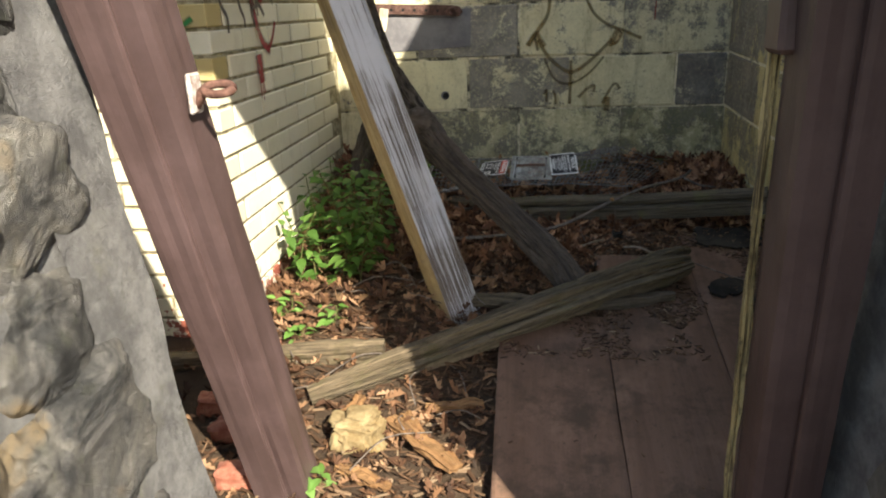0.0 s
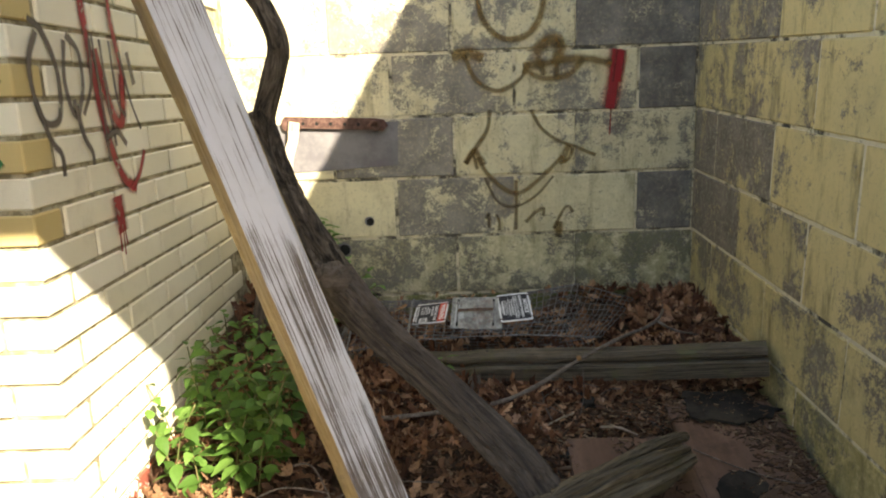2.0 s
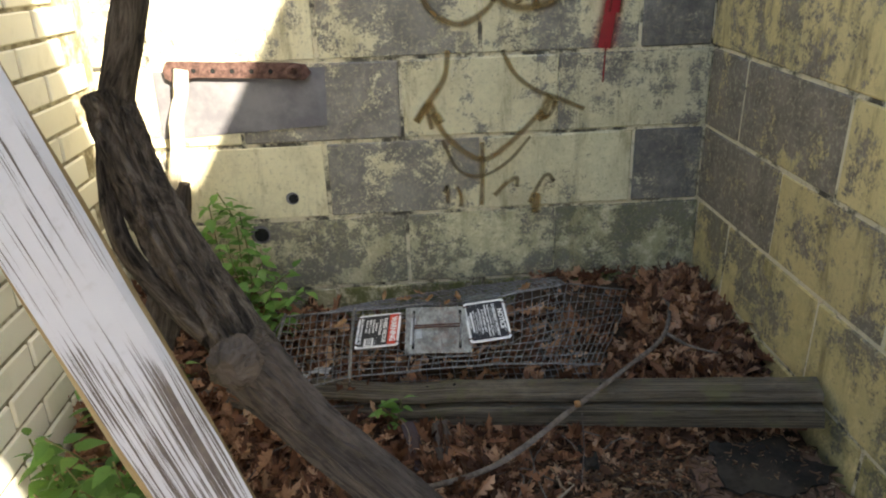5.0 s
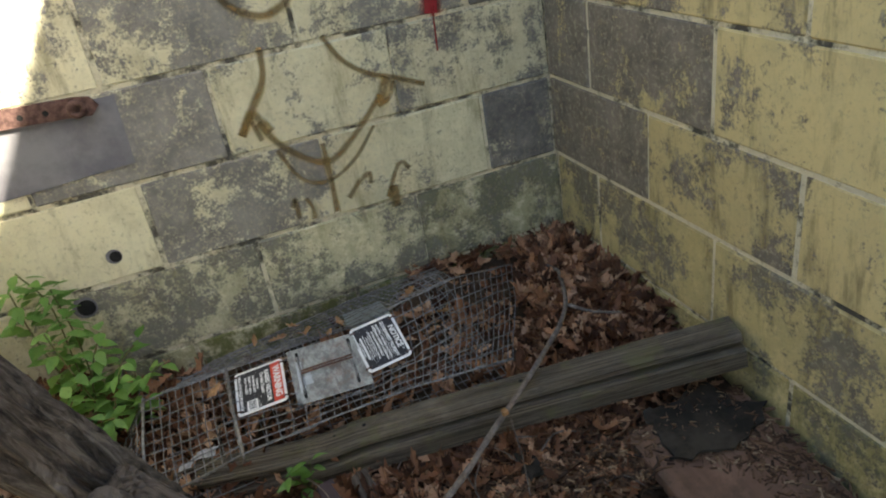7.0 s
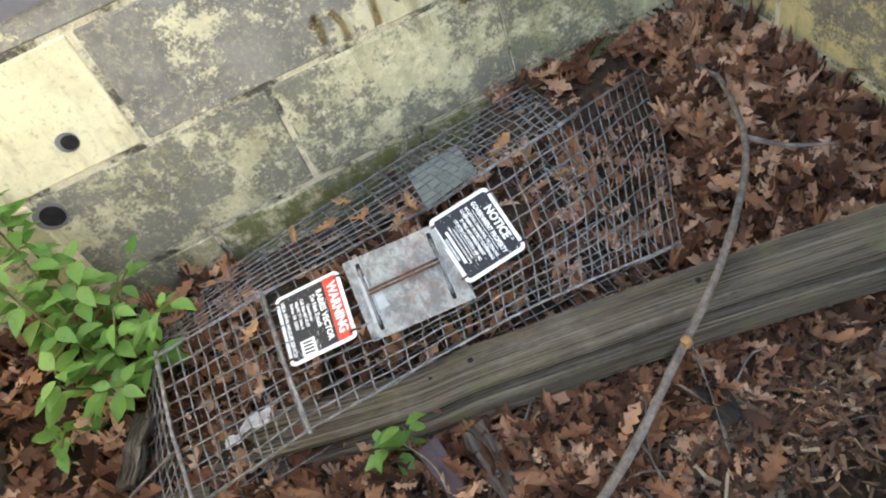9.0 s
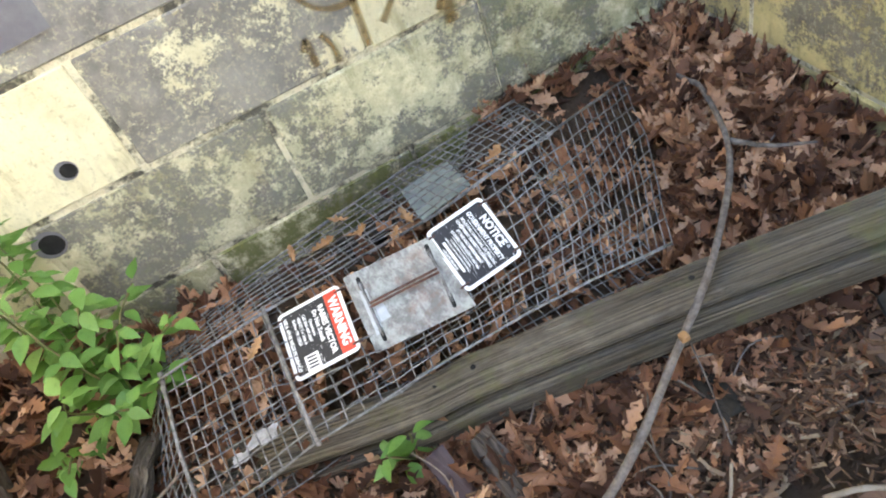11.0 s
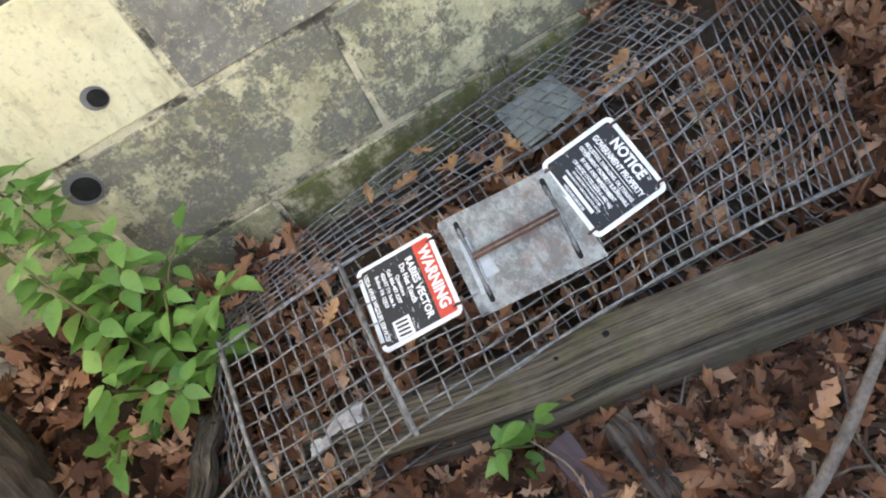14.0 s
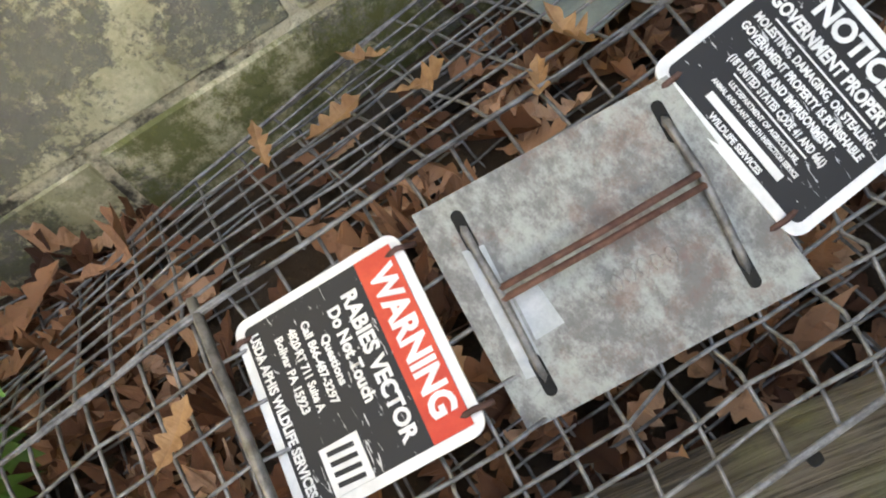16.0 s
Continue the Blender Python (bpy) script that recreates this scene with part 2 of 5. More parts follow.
def green(name, a, b, c_):
    k = Nodes(name, 0.5)
    c = k.ramp(k.info("Random"), (0.0, a), (0.5, b), (1.0, c_))
    c = k.mix(k.step(k.noise(110, 4), 0.5, 0.8, 0, 0.35), c, (0.05, 0.10, 0.02))
    k.color(c)
    tr = k.t.nodes.new("ShaderNodeBsdfTranslucent")
    k.put(tr.inputs[0], c)
    mx = k.t.nodes.new("ShaderNodeMixShader")
    mx.inputs[0].default_value = 0.4
    k.t.links.new(k.b.outputs[0], mx.inputs[1])
    k.t.links.new(tr.outputs[0], mx.inputs[2])
    k.t.links.new(mx.outputs[0], k.t.nodes["Material Output"].inputs[0])
    return k.m


LEAF = green("green_leaf", (0.05, 0.11, 0.022), (0.085, 0.18, 0.035), (0.15, 0.27, 0.06))
# Lighter copy of the leaf green, with bright glare put into its colour.
PALE_LEAF = green("glare_lightened_leaf", (0.11, 0.23, 0.045), (0.17, 0.33, 0.075), (0.25, 0.42, 0.12))


def plain(name, a, b, rough, metal=0.0, scale=40, relief=0.2):
    k = Nodes(name, rough, metal)
    k.bump(k.noise(scale * 2.2, 4), relief, 0.002)
    return k.color(k.mix(k.step(k.noise(scale, 5, 0.7), 0.35, 0.68), a, b))


CAUGHT_LEAF = plain("orange_brown_leaf", (0.22, 0.115, 0.05), (0.36, 0.21, 0.10), 0.7, 0, 50)
STEM = plain("plant_stem", (0.10, 0.14, 0.04), (0.17, 0.13, 0.06), 0.7)
DRY_STEM = plain("dry_pale_stem", (0.22, 0.17, 0.12), (0.33, 0.27, 0.20), 0.85, scale=70)
TWIG = plain("grey_twig", (0.09, 0.072, 0.058), (0.20, 0.165, 0.14), 0.85, scale=70)
WIRE = plain("galvanised_wire", (0.13, 0.125, 0.12), (0.29, 0.285, 0.28), 0.55, 0.5, 90)
RUST = plain("rusty_iron", (0.07, 0.038, 0.03), (0.17, 0.098, 0.08), 0.85, 0.2, 60, 0.6)
RUST_ORANGE = plain("orange_rust", (0.085, 0.042, 0.032), (0.18, 0.095, 0.07), 0.85, 0.1, 80, 0.6)
TREADLE = plain("grey_green_sheet_metal", (0.22, 0.26, 0.25), (0.32, 0.36, 0.34), 0.5, 0.3, 40)
SLATE = plain("black_slate", (0.017, 0.014, 0.011), (0.052, 0.043, 0.032), 1.0, 0, 13, 0.8)


def cement():
    k = Nodes("grey_cement", 0.95)
    c = k.mix(k.step(k.noise(12, 7, 0.75), 0.35, 0.66), (0.095, 0.093, 0.092), (0.20, 0.197, 0.19))
    c = k.mix(k.step(k.noise(75, 6, 0.8), 0.56, 0.68, 0, 0.6), c, (0.09, 0.085, 0.08))
    c = k.mix(k.step(k.noise(5, 5, 0.7), 0.55, 0.7, 0, 0.5), c, (0.15, 0.145, 0.10))
    k.bump(k.noise(55, 8, 0.75), 0.9, 0.008)
    return k.color(c)


CEMENT = cement()
PATCH = plain("smooth_cement_patch", (0.14, 0.135, 0.145), (0.22, 0.215, 0.22), 0.9, 0, 9, 0.3)
OCHRE_STONE = plain("ochre_field_stone", (0.17, 0.115, 0.05), (0.29, 0.225, 0.12), 0.9, 0, 20, 1.0)
ROOF_BOARD = plain("old_roof_board", (0.16, 0.13, 0.10), (0.24, 0.20, 0.16), 0.9, 0, 12)
SIGN_WHITE = plain("white_enamel", (0.66, 0.66, 0.64), (0.80, 0.80, 0.78), 0.4, 0, 60, 0.1)
CHIPPED_WHITE = plain("chipped_white_paint", (0.30, 0.22, 0.18), (0.62, 0.60, 0.57), 0.7, 0, 75, 0.6)
SIGN_RED = plain("red_enamel", (0.52, 0.045, 0.022), (0.60, 0.07, 0.03), 0.4, 0, 60, 0.1)
PLASTIC = plain("white_scrap", (0.30, 0.29, 0.29), (0.52, 0.51, 0.51), 0.6)
# Near-black colour painted for the shade inside holes and slots; nothing is cut.
HOLE_SHADE = plain("hole_shade", (0.01, 0.01, 0.01), (0.02, 0.02, 0.018), 0.95)


def tarnished():
    k = Nodes("tarnished_sheet_metal", 0.68, 0.15)
    smear = k.noise(1.0, 9, 0.82, k.scale(k.pos, (46, 30, 30)))
    c = k.mix(k.step(smear, 0.40, 0.60), (0.17, 0.165, 0.155), (0.36, 0.37, 0.335))
    c = k.mix(k.step(k.noise(17, 8, 0.8), 0.50, 0.66, 0, 0.55), c, (0.20, 0.11, 0.085))
    c = k.mix(k.step(k.noise(210, 6, 0.8), 0.54, 0.66, 0, 0.5), c, (0.12, 0.115, 0.105))
    k.bump(k.noise(120, 5), 0.35, 0.002)
    return k.color(c)


SHEET = tarnished()
PALE_SHEET = plain("clean_zinc", (0.36, 0.37, 0.36), (0.50, 0.51, 0.49), 0.5, 0.3, 60)


def scratched_black():
    k = Nodes("scratched_black_enamel", 0.55)
    s = k.step(k.noise(1.0, 3, 0.6, k.scale(k.pos, (220, 60, 60)), 1.5), 0.635, 0.67)
    k.bump(k.noise(90, 4), 0.1, 0.001)
    return k.color(k.mix(s, (0.022, 0.022, 0.024), (0.5, 0.5, 0.5)))


SIGN_BLACK = scratched_black()


def field_stone():
    k = Nodes("field_stone", 0.9)
    c = k.ramp(k.noise(9, 7, 0.7, dist=0.8), (0.30, (0.025, 0.025, 0.026)), (0.42, (0.075, 0.075, 0.073)), (0.50, (0.16, 0.153, 0.141)), (0.60, (0.22, 0.207, 0.18)), (0.72, (0.36, 0.347, 0.325)))
    c = k.mix(k.step(k.noise(5.5, 4, 0.6, dist=0.6), 0.55, 0.66, 0, 0.7), c, (0.33, 0.235, 0.12))
    c = k.mix(k.step(k.noise(24, 5), 0.55, 0.75, 0, 0.4), c, (0.13, 0.135, 0.09))
    c = k.mix(k.step(k.noise(65, 7, 0.8), 0.52, 0.64, 0, 0.5), c, (0.08, 0.075, 0.07))
    k.bump(k.noise(26, 9, 0.78, k.scale(k.pos, (1, 0.6, 1.6)), 0.8), 1.0, 0.04)
    k.bump(k.noise(90, 6, 0.75), 1.0, 0.012)
    return k.color(c)


FIELD_STONE = field_stone()


def spray(name, a, hold=0.85, speck=28):
    """Sprayed paint on a ribbon: soft rims, thinner in places."""
    k = Nodes(name, 0.7)
    u = k.split(k.uv())[0]
    rim = k.math("SUBTRACT", 1.0, k.math("ABSOLUTE", k.math("MULTIPLY_ADD", u, 2.0, -1.0)))
    thin = k.math("MULTIPLY", k.step(rim, 0.0, 0.75), k.step(k.noise(speck, 6, 0.75), 0.22, 0.46))
    k.put(k.b.inputs["Alpha"], k.math("MULTIPLY", thin, hold))
    return k.color(k.mix(k.noise(40), a, tuple(0.7 * x for x in a)))


SPRAY_BROWN = spray("brown_spray_paint", (0.22, 0.135, 0.035), 0.72)
SPRAY_RED = spray("red_spray_paint", (0.36, 0.022, 0.03), 0.85)
SPRAY_GREY = spray("grey_spray_paint", (0.11, 0.09, 0.075), 0.95)
SPRAY_GREEN = spray("green_spray_paint", (0.03, 0.25, 0.08), 0.8)

# ---- mesh helpers ----


def mesh(name, verts, faces, material, uvs=None, smooth=False, slots=None):
    me = bpy.data.meshes.new(name)
    me.from_pydata([tuple(v) for v in verts], [], faces)
    for m in (material if isinstance(material, (list, tuple)) else [material]):
        me.materials.append(m)
    if slots:
        me.polygons.foreach_set("material_index", slots)
    if uvs:
        layer = me.uv_layers.new(name="UVMap")
        flat = [c for loop in me.loops for c in uvs[loop.vertex_index]]
        layer.data.foreach_set("uv", flat)
    if smooth:
        me.polygons.foreach_set("use_smooth", [True] * len(me.polygons))
    me.update()
    return me


def thing(name, me=None, label="", category="", kind="", group="", at=None):
    ob = new(name, me)
    if at is not None:
        ob.location = at
    return tagged(ob, label, category, group, kind)


def child(name, me, parent, label="", at=None, turn=None, tint=None):
    """A part under its thing; at is in the world (things stand unturned)."""
    ob = new(name, me)
    ob.parent = parent
    base = parent.location + (parent.parent.location if parent.parent else Vector())
    m = (turn or Matrix()).to_4x4()
    m.translation = Vector(at) - base if at is not None else -base
    ob.matrix_basis = m
    if tint:
        ob.color = (*tint, 1)
    if label:
        ob["label"] = label
    return ob


def from_bm(name, bm, material, smooth=False):
    me = bpy.data.meshes.new(name)
    bm.to_mesh(me)
    bm.free()
    me.materials.append(material)
    if smooth:
        me.polygons.foreach_set("use_smooth", [True] * len(me.polygons))
    return me


def box(name, size, material, bevel=0.0, jitter=0.0):
    """A bevelled box about its own middle, with corners a little off."""
    bm = bmesh.new()
    bmesh.ops.create_cube(bm, size=1.0)
    for v in bm.verts:
        v.co = Vector([a * b + random.uniform(-jitter, jitter) for a, b in zip(v.co, size)])
    if bevel:
        bmesh.ops.bevel(bm, geom=bm.edges[:], offset=bevel, segments=1, affect="EDGES")
    return from_bm(name, bm, material)


def box_between(name, lo, hi, material, bevel=0.0):
    lo, hi = Vector(lo), Vector(hi)
    me = box(name, hi - lo, material, bevel)
    me.transform(Matrix.Translation((lo + hi) / 2))
    return me


def smooth_path(points, n):
    """Catmull-Rom through the points, n steps."""
    p = [Vector(q) for q in points]
    p = [2 * p[0] - p[1], *p, 2 * p[-1] - p[-2]]
    out = []
    for i in range(n + 1):
        f = i / n * (len(p) - 3)
        j = min(int(f), len(p) - 4)
        t = f - j
        a, b, c, d = p[j:j + 4]
        out.append(0.5 * ((2 * b) + (c - a) * t + (2 * a - 5 * b + 4 * c - d) * t * t + (3 * b - a - 3 * c + d) * t ** 3))
    return out


def sweep(name, path, section, material, up=(0, 0, 1), cap=True, smooth=True, slots=None):
    """Sweep a closed section along a path. section(s, i) gives the 2D points at share s of the way. UV: around in metres, along in metres."""
    path = [Vector(p) for p in path]
    n = len(path)
    verts, faces, uvs, ids = [], [], [], []
    run = 0.0
    up = Vector(up)
    for i, p in enumerate(path):
        t = (path[min(i + 1, n - 1)] - path[max(i - 1, 0)]).normalized()
        side = t.cross(up).normalized()
        top = side.cross(t)
        if i:
            run += (p - path[i - 1]).length
        pts = section(i / (n - 1), i)
        if not i:
            girth = [0.0]
            for (a, b), (c, d) in zip(pts, pts[1:]):
                girth.append(girth[-1] + math.hypot(a - c, b - d))
        for (a, b), g in zip(pts, girth):
            verts.append(p + side * a + top * b)
            uvs.append((g, run))
    k = len(pts)
    for i in range(n - 1):
        for j in range(k):
            a, b = i * k + j, i * k + (j + 1) % k
            faces.append((a, b, b + k, a + k))
            ids.append(slots[j] if slots else 0)
    if cap:
        faces.append(tuple(reversed(range(k))))
        faces.append(tuple(range((n - 1) * k, n * k)))
        ids += [0, 0]
    return mesh(name, verts, faces, material, uvs, smooth, ids)


def round_section(radius, sides, rough=0.0, seed=0.0, grooves=0.0, freq=6.0):
    """A rough round section whose bumps run along the wood."""
    def at(s, i):
        r = radius(s) if callable(radius) else radius
        out = []
        for j in range(sides):
            a = 2 * math.pi * j / sides
            d = 1 + rough * noise.noise((math.cos(a) * 1.6 + seed, math.sin(a) * 1.6, s * freq)) + grooves * noise.noise((math.cos(a) * 7 + seed, math.sin(a) * 7, s * 1.6))
            out.append((math.cos(a) * r * d, math.sin(a) * r * d))
        return out
    return at


def barked_section(radius, sides, seed, wave=0.1, ridge=0.15, twist=1.2):
    """A section with sharp ridges that run along the wood, twisting a little and breaking off."""
    def at(s, i):
        r = radius(s)
        out = []
        for j in range(sides):
            a = 2 * math.pi * j / sides
            b = a + twist * s
            big = wave * noise.noise((math.cos(a) * 1.5 + seed, math.sin(a) * 1.5, s * 5))
            crack = abs(noise.noise((math.cos(b) * 5.5 + seed, math.sin(b) * 5.5, s * 3.5)))
            fine = abs(noise.noise((math.cos(b) * 11 + seed, math.sin(b) * 11 + 7, s * 9)))
            d = 1 + big + ridge * (min(crack * 2.6, 0.6) - 0.42) + 0.5 * ridge * (min(fine * 2.5, 0.6) - 0.4)
            out.append((math.cos(a) * r * d, math.sin(a) * r * d))
        return out
    return at


def timber_section(w, h, per=6, rough=0.004, seed=0.0, taper=None):
    """A worn rectangular timber section: per points a side, rounded corners, grooves that run along it."""
    def at(s, i):
        f = taper(s) if taper else 1.0
        out = []
        for q in range(4):
            for e in range(per):
                t = -0.5 + e / per
                a, b = ((t * w, -h / 2), (w / 2, t * h), (-t * w, h / 2), (-w / 2, -t * h))[q]
                edge = 0.94 if e == 0 else 1.0
                d = rough * noise.noise((q * 3.1 + e * 1.7 + seed, s * 3.0, seed)) + 0.5 * rough * noise.noise((q * 5.1 + e * 2.3 + seed, s * 16.0, 3.0))
                r = math.hypot(a, b)
                g = (edge + d / r * 1.6) * f
                out.append((a * g, b * g))
        return out
    return at


def line(a, b, n, wobble=0.0, seed=0.0):
    a, b = Vector(a), Vector(b)
    return [a.lerp(b, i / n) + wobble * Vector((noise.noise((i * 0.4, seed, 0)), noise.noise((i * 0.4, seed, 5)), noise.noise((i * 0.4, seed, 9)))) for i in range(n + 1)]


def wires(name, lines, r, material):
    """Thin square-section wires, joined."""
    verts, faces = [], []
    for path in lines:
        n = len(path)
        base = len(verts)
        for i, p in enumerate(path):
            t = (path[min(i + 1, n - 1)] - path[max(i - 1, 0)]).normalized()
            ref = Vector((0, 0, 1)) if abs(t.z) < 0.9 else Vector((1, 0, 0))
            s = t.cross(ref).normalized()
            u = s.cross(t)
            for j in range(5):
                a = 2 * math.pi * j / 5
                verts.append(p + r * (math.cos(a) * s + math.sin(a) * u))
        for i in range(n - 1):
            for j in range(5):
                a, b = base + i * 5 + j, base + i * 5 + (j + 1) % 5
                faces.append((a, b, b + 5, a + 5))
        faces.append(tuple(base + j for j in reversed(range(5))))
        faces.append(tuple(base + (n - 1) * 5 + j for j in range(5)))
    return mesh(name, verts, faces, material, smooth=True)


def lump(name, size, material, rough=0.25, seed=0.0, subdivisions=3, flat=0.0):
    """A rough stone or clod about its middle."""
    bm = bmesh.new()
    bmesh.ops.create_icosphere(bm, subdivisions=subdivisions, radius=0.5)
    for v in bm.verts:
        p = v.co.copy()
        q = Vector([math.copysign(abs(c * 2) ** 0.6, c) * 0.5 for c in p])
        d = 1 + rough * noise.noise(p * 3 + Vector((seed, 0, 0))) + 0.4 * rough * noise.noise(p * 9 + Vector((seed, 4, 0)))
        v.co = Vector([a * b * d for a, b in zip(q, size)])
        if flat and v.co.z < -flat * size[2]:
            v.co.z = -flat * size[2]
    return from_bm(name, bm, material, smooth=False)

def rough_stone(size, seed):
    """A riven field stone: ledges and hollows over a blocky lump."""
    bm = bmesh.new()
    bmesh.ops.create_icosphere(bm, subdivisions=5, radius=0.5)
    for v in bm.verts:
        q = Vector([math.copysign(abs(c * 2) ** 0.55, c) * 0.5 * s_ for c, s_ in zip(v.co, size)])
        p = q * 9 + Vector((seed, 0, 0))
        ledge = abs(noise.noise((p.x * 0.6, p.y * 0.9 + p.z * 0.5, p.z * 1.6)))
        d = 0.30 * noise.noise(p) + 0.22 * (0.35 - ledge) + 0.14 * noise.noise(p * 2.7) + 0.08 * noise.noise(p * 7.1)
        v.co = q * (1 + 0.9 * d)
        v.co.x = q.x + 0.045 * d * (1 if q.x > 0 else -1)
    return from_bm("stone", bm, FIELD_STONE, smooth=False)

# ---- the ground ----


def curve_of(x, rows):
    if x <= rows[0][0]:
        return rows[0][1]
    for (a, u), (b, v) in zip(rows, rows[1:]):
        if x <= b:
            t = (x - a) / (b - a)
            return u + (v - u) * t * t * (3 - 2 * t)
    return rows[-1][1]


GROUND_PROFILE = ((-6.0, -0.16), (-2.6, -0.12), (-2.0, -0.06), (-1.6, -0.02), (-1.3, 0.035), (-1.0, 0.115), (-0.8, 0.15), (-0.55, 0.175), (-0.42, 0.225), (-0.2, 0.262), (0.0, 0.275))


def deck_z(y):
    return 0.075 + 0.2 * (y + 1.31)


def ground_z(x, y):
    z = curve_of(y, GROUND_PROFILE)
    if -3 < x < 1 and -4 < y < 1:
        z += 0.022 * noise.noise((x * 3.1, y * 3.1, 0)) + 0.012 * noise.noise((x * 11, y * 11, 2))
    if x < -1.0 and -0.7 < y < 0.2:
        z += 0.03 * min(1, (-1.0 - x) / 0.3)
    if -1.2 < x < -0.25 and -0.5 < y < -0.09:
        z -= 0.035
    if -1.25 < x < -0.5 and -0.09 <= y < 0.2:
        z -= 0.07
    if x > -0.86 and -2.4 < y < (-0.72 if x > -0.5 else -1.02):
        z = min(z, deck_z(y) - 0.05)
    return z


def graded(lo, hi, step, far):
    mid = list(np.arange(lo, hi + 1e-6, step))
    out = [1.5, 4, 12, 35, far]
    return [lo - o for o in reversed(out)] + mid + [hi + o for o in out]


gx, gy = graded(-2.6, 0.6, 0.04, 120), graded(-4.0, 0.4, 0.04, 120)
gv = [(x, y, ground_z(x, y)) for y in gy for x in gx]
gf = [(j * len(gx) + i, j * len(gx) + i + 1, (j + 1) * len(gx) + i + 1, (j + 1) * len(gx) + i) for j in range(len(gy) - 1) for i in range(len(gx) - 1)]
thing("ground", mesh("ground", gv, gf, SOIL, smooth=True), "dark bare soil under leaf litter, rising towards the block wall", "ground", "structure")

# ---- block walls ----
ROW, BLOCK, H0 = 0.203, 0.406, 0.30
TOP_ROW, TOP_RIGHT = 7, 10


def block_mesh(length):
    """A block whose worn face looks along -y; joints 8 mm."""
    me = box("block", (length - 0.008, 0.10, ROW - 0.008), BLOCK_BACK, 0.004)
    return me


BLOCK_MESH, HALF_MESH = block_mesh(BLOCK), block_mesh(BLOCK / 2 - 0.012)
BLOCK_MESH_R, HALF_MESH_R = BLOCK_MESH.copy(), HALF_MESH.copy()
for me in (BLOCK_MESH_R, HALF_MESH_R):
    me.materials[0] = BLOCK_RIGHT

wall_back = thing("wall_back", box_between("wall_back", (-2.8, 0.0035, -0.3), (0.25, 0.30, H0 + TOP_ROW * ROW), MORTAR_BACK), "concrete block wall in flaking cream paint with graffiti", "wall", "structure")
wall_right = thing("wall_right", box_between("wall_right", (0.0035, -2.5, -0.3), (0.25, 0.0, H0 + TOP_RIGHT * ROW - 0.002), MORTAR), "concrete block wall in stained yellow paint", "wall", "structure")

# bare share, soot, algae of single blocks: (row, number from the corner)
BACK_LOOK = {
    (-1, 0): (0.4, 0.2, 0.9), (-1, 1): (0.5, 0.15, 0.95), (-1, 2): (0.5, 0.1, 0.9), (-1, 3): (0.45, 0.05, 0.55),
    (0, 0): (0.52, 0.15, 0.5), (0, 1): (0.46, 0, 0.35), (0, 2): (0.60, 0.05, 0.3), (0, 3): (0.15, 0, 0.0),
    (1, 0): (0.75, 0.65, 0.0), (1, 1): (0.24, 0.05, 0.15), (1, 2): (0.62, 0.0, 0.05), (1, 3): (0.03, 0, 0),
    (2, 0): (0.42, 0.15, 0.1), (2, 1): (0.22, 0, 0.1), (2, 2): (0.70, 0.0, 0.0), (2, 3): (0.1, 0, 0),
    (3, 0): (0.85, 0.75, 0.0), (3, 1): (0.42, 0, 0.1), (3, 2): (0.50, 0, 0.05), (3, 3): (0.2, 0, 0),
    (4, 0): (0.8, 0.6, 0.0), (4, 1): (0.48, 0.0, 0.1), (4, 2): (0.58, 0.0, 0.05), (4, 3): (0.2, 0, 0),
}
RIGHT_LOOK = {
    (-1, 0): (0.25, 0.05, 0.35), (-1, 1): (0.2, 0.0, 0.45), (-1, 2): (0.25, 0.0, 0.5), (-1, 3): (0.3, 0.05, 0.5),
    (0, 0): (0.42, 0.1, 0.25), (0, 1): (0.38, 0.0, 0.2), (0, 2): (0.34, 0.0, 0.2), (0, 3): (0.30, 0.0, 0.15),
    (1, 0): (0.82, 0.2, 0.05), (1, 1): (0.46, 0.1, 0.05), (1, 2): (0.30, 0.0, 0.0), (1, 3): (0.2, 0.0, 0),
    (2, 0): (0.85, 0.2, 0.05), (2, 1): (0.78, 0.12, 0.05), (2, 2): (0.20, 0.0, 0.0), (2, 3): (0.14, 0.0, 0),
    (3, 0): (0.46, 0.0, 0.15), (3, 1): (0.36, 0.0, 0.0), (3, 2): (0.12, 0.0, 0.0), (3, 3): (0.25, 0, 0),
    (4, 0): (0.6, 0.2, 0.0), (4, 1): (0.55, 0.2, 0.0), (4, 2): (0.15, 0.0, 0.0), (4, 3): (0.3, 0, 0),
}


def lay_blocks(wall, place, length, table, whole, half, turn, rows, odd):
    for r in range(-2, rows):
        at, n = 0.0, 0
        while at < length:
            short = n == 0 and r % 2 == odd
            w = (BLOCK / 2 - 0.012) if short else BLOCK - (0.012 if n == 0 else 0)
            look_ = table.get((r, n)) or (random.uniform(0.2, 0.6), random.uniform(0, 0.2), 0.0)
            if r < -1:
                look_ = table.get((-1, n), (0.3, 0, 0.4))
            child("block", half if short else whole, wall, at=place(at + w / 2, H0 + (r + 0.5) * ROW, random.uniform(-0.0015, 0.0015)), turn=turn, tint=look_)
            at += w
            n += 1


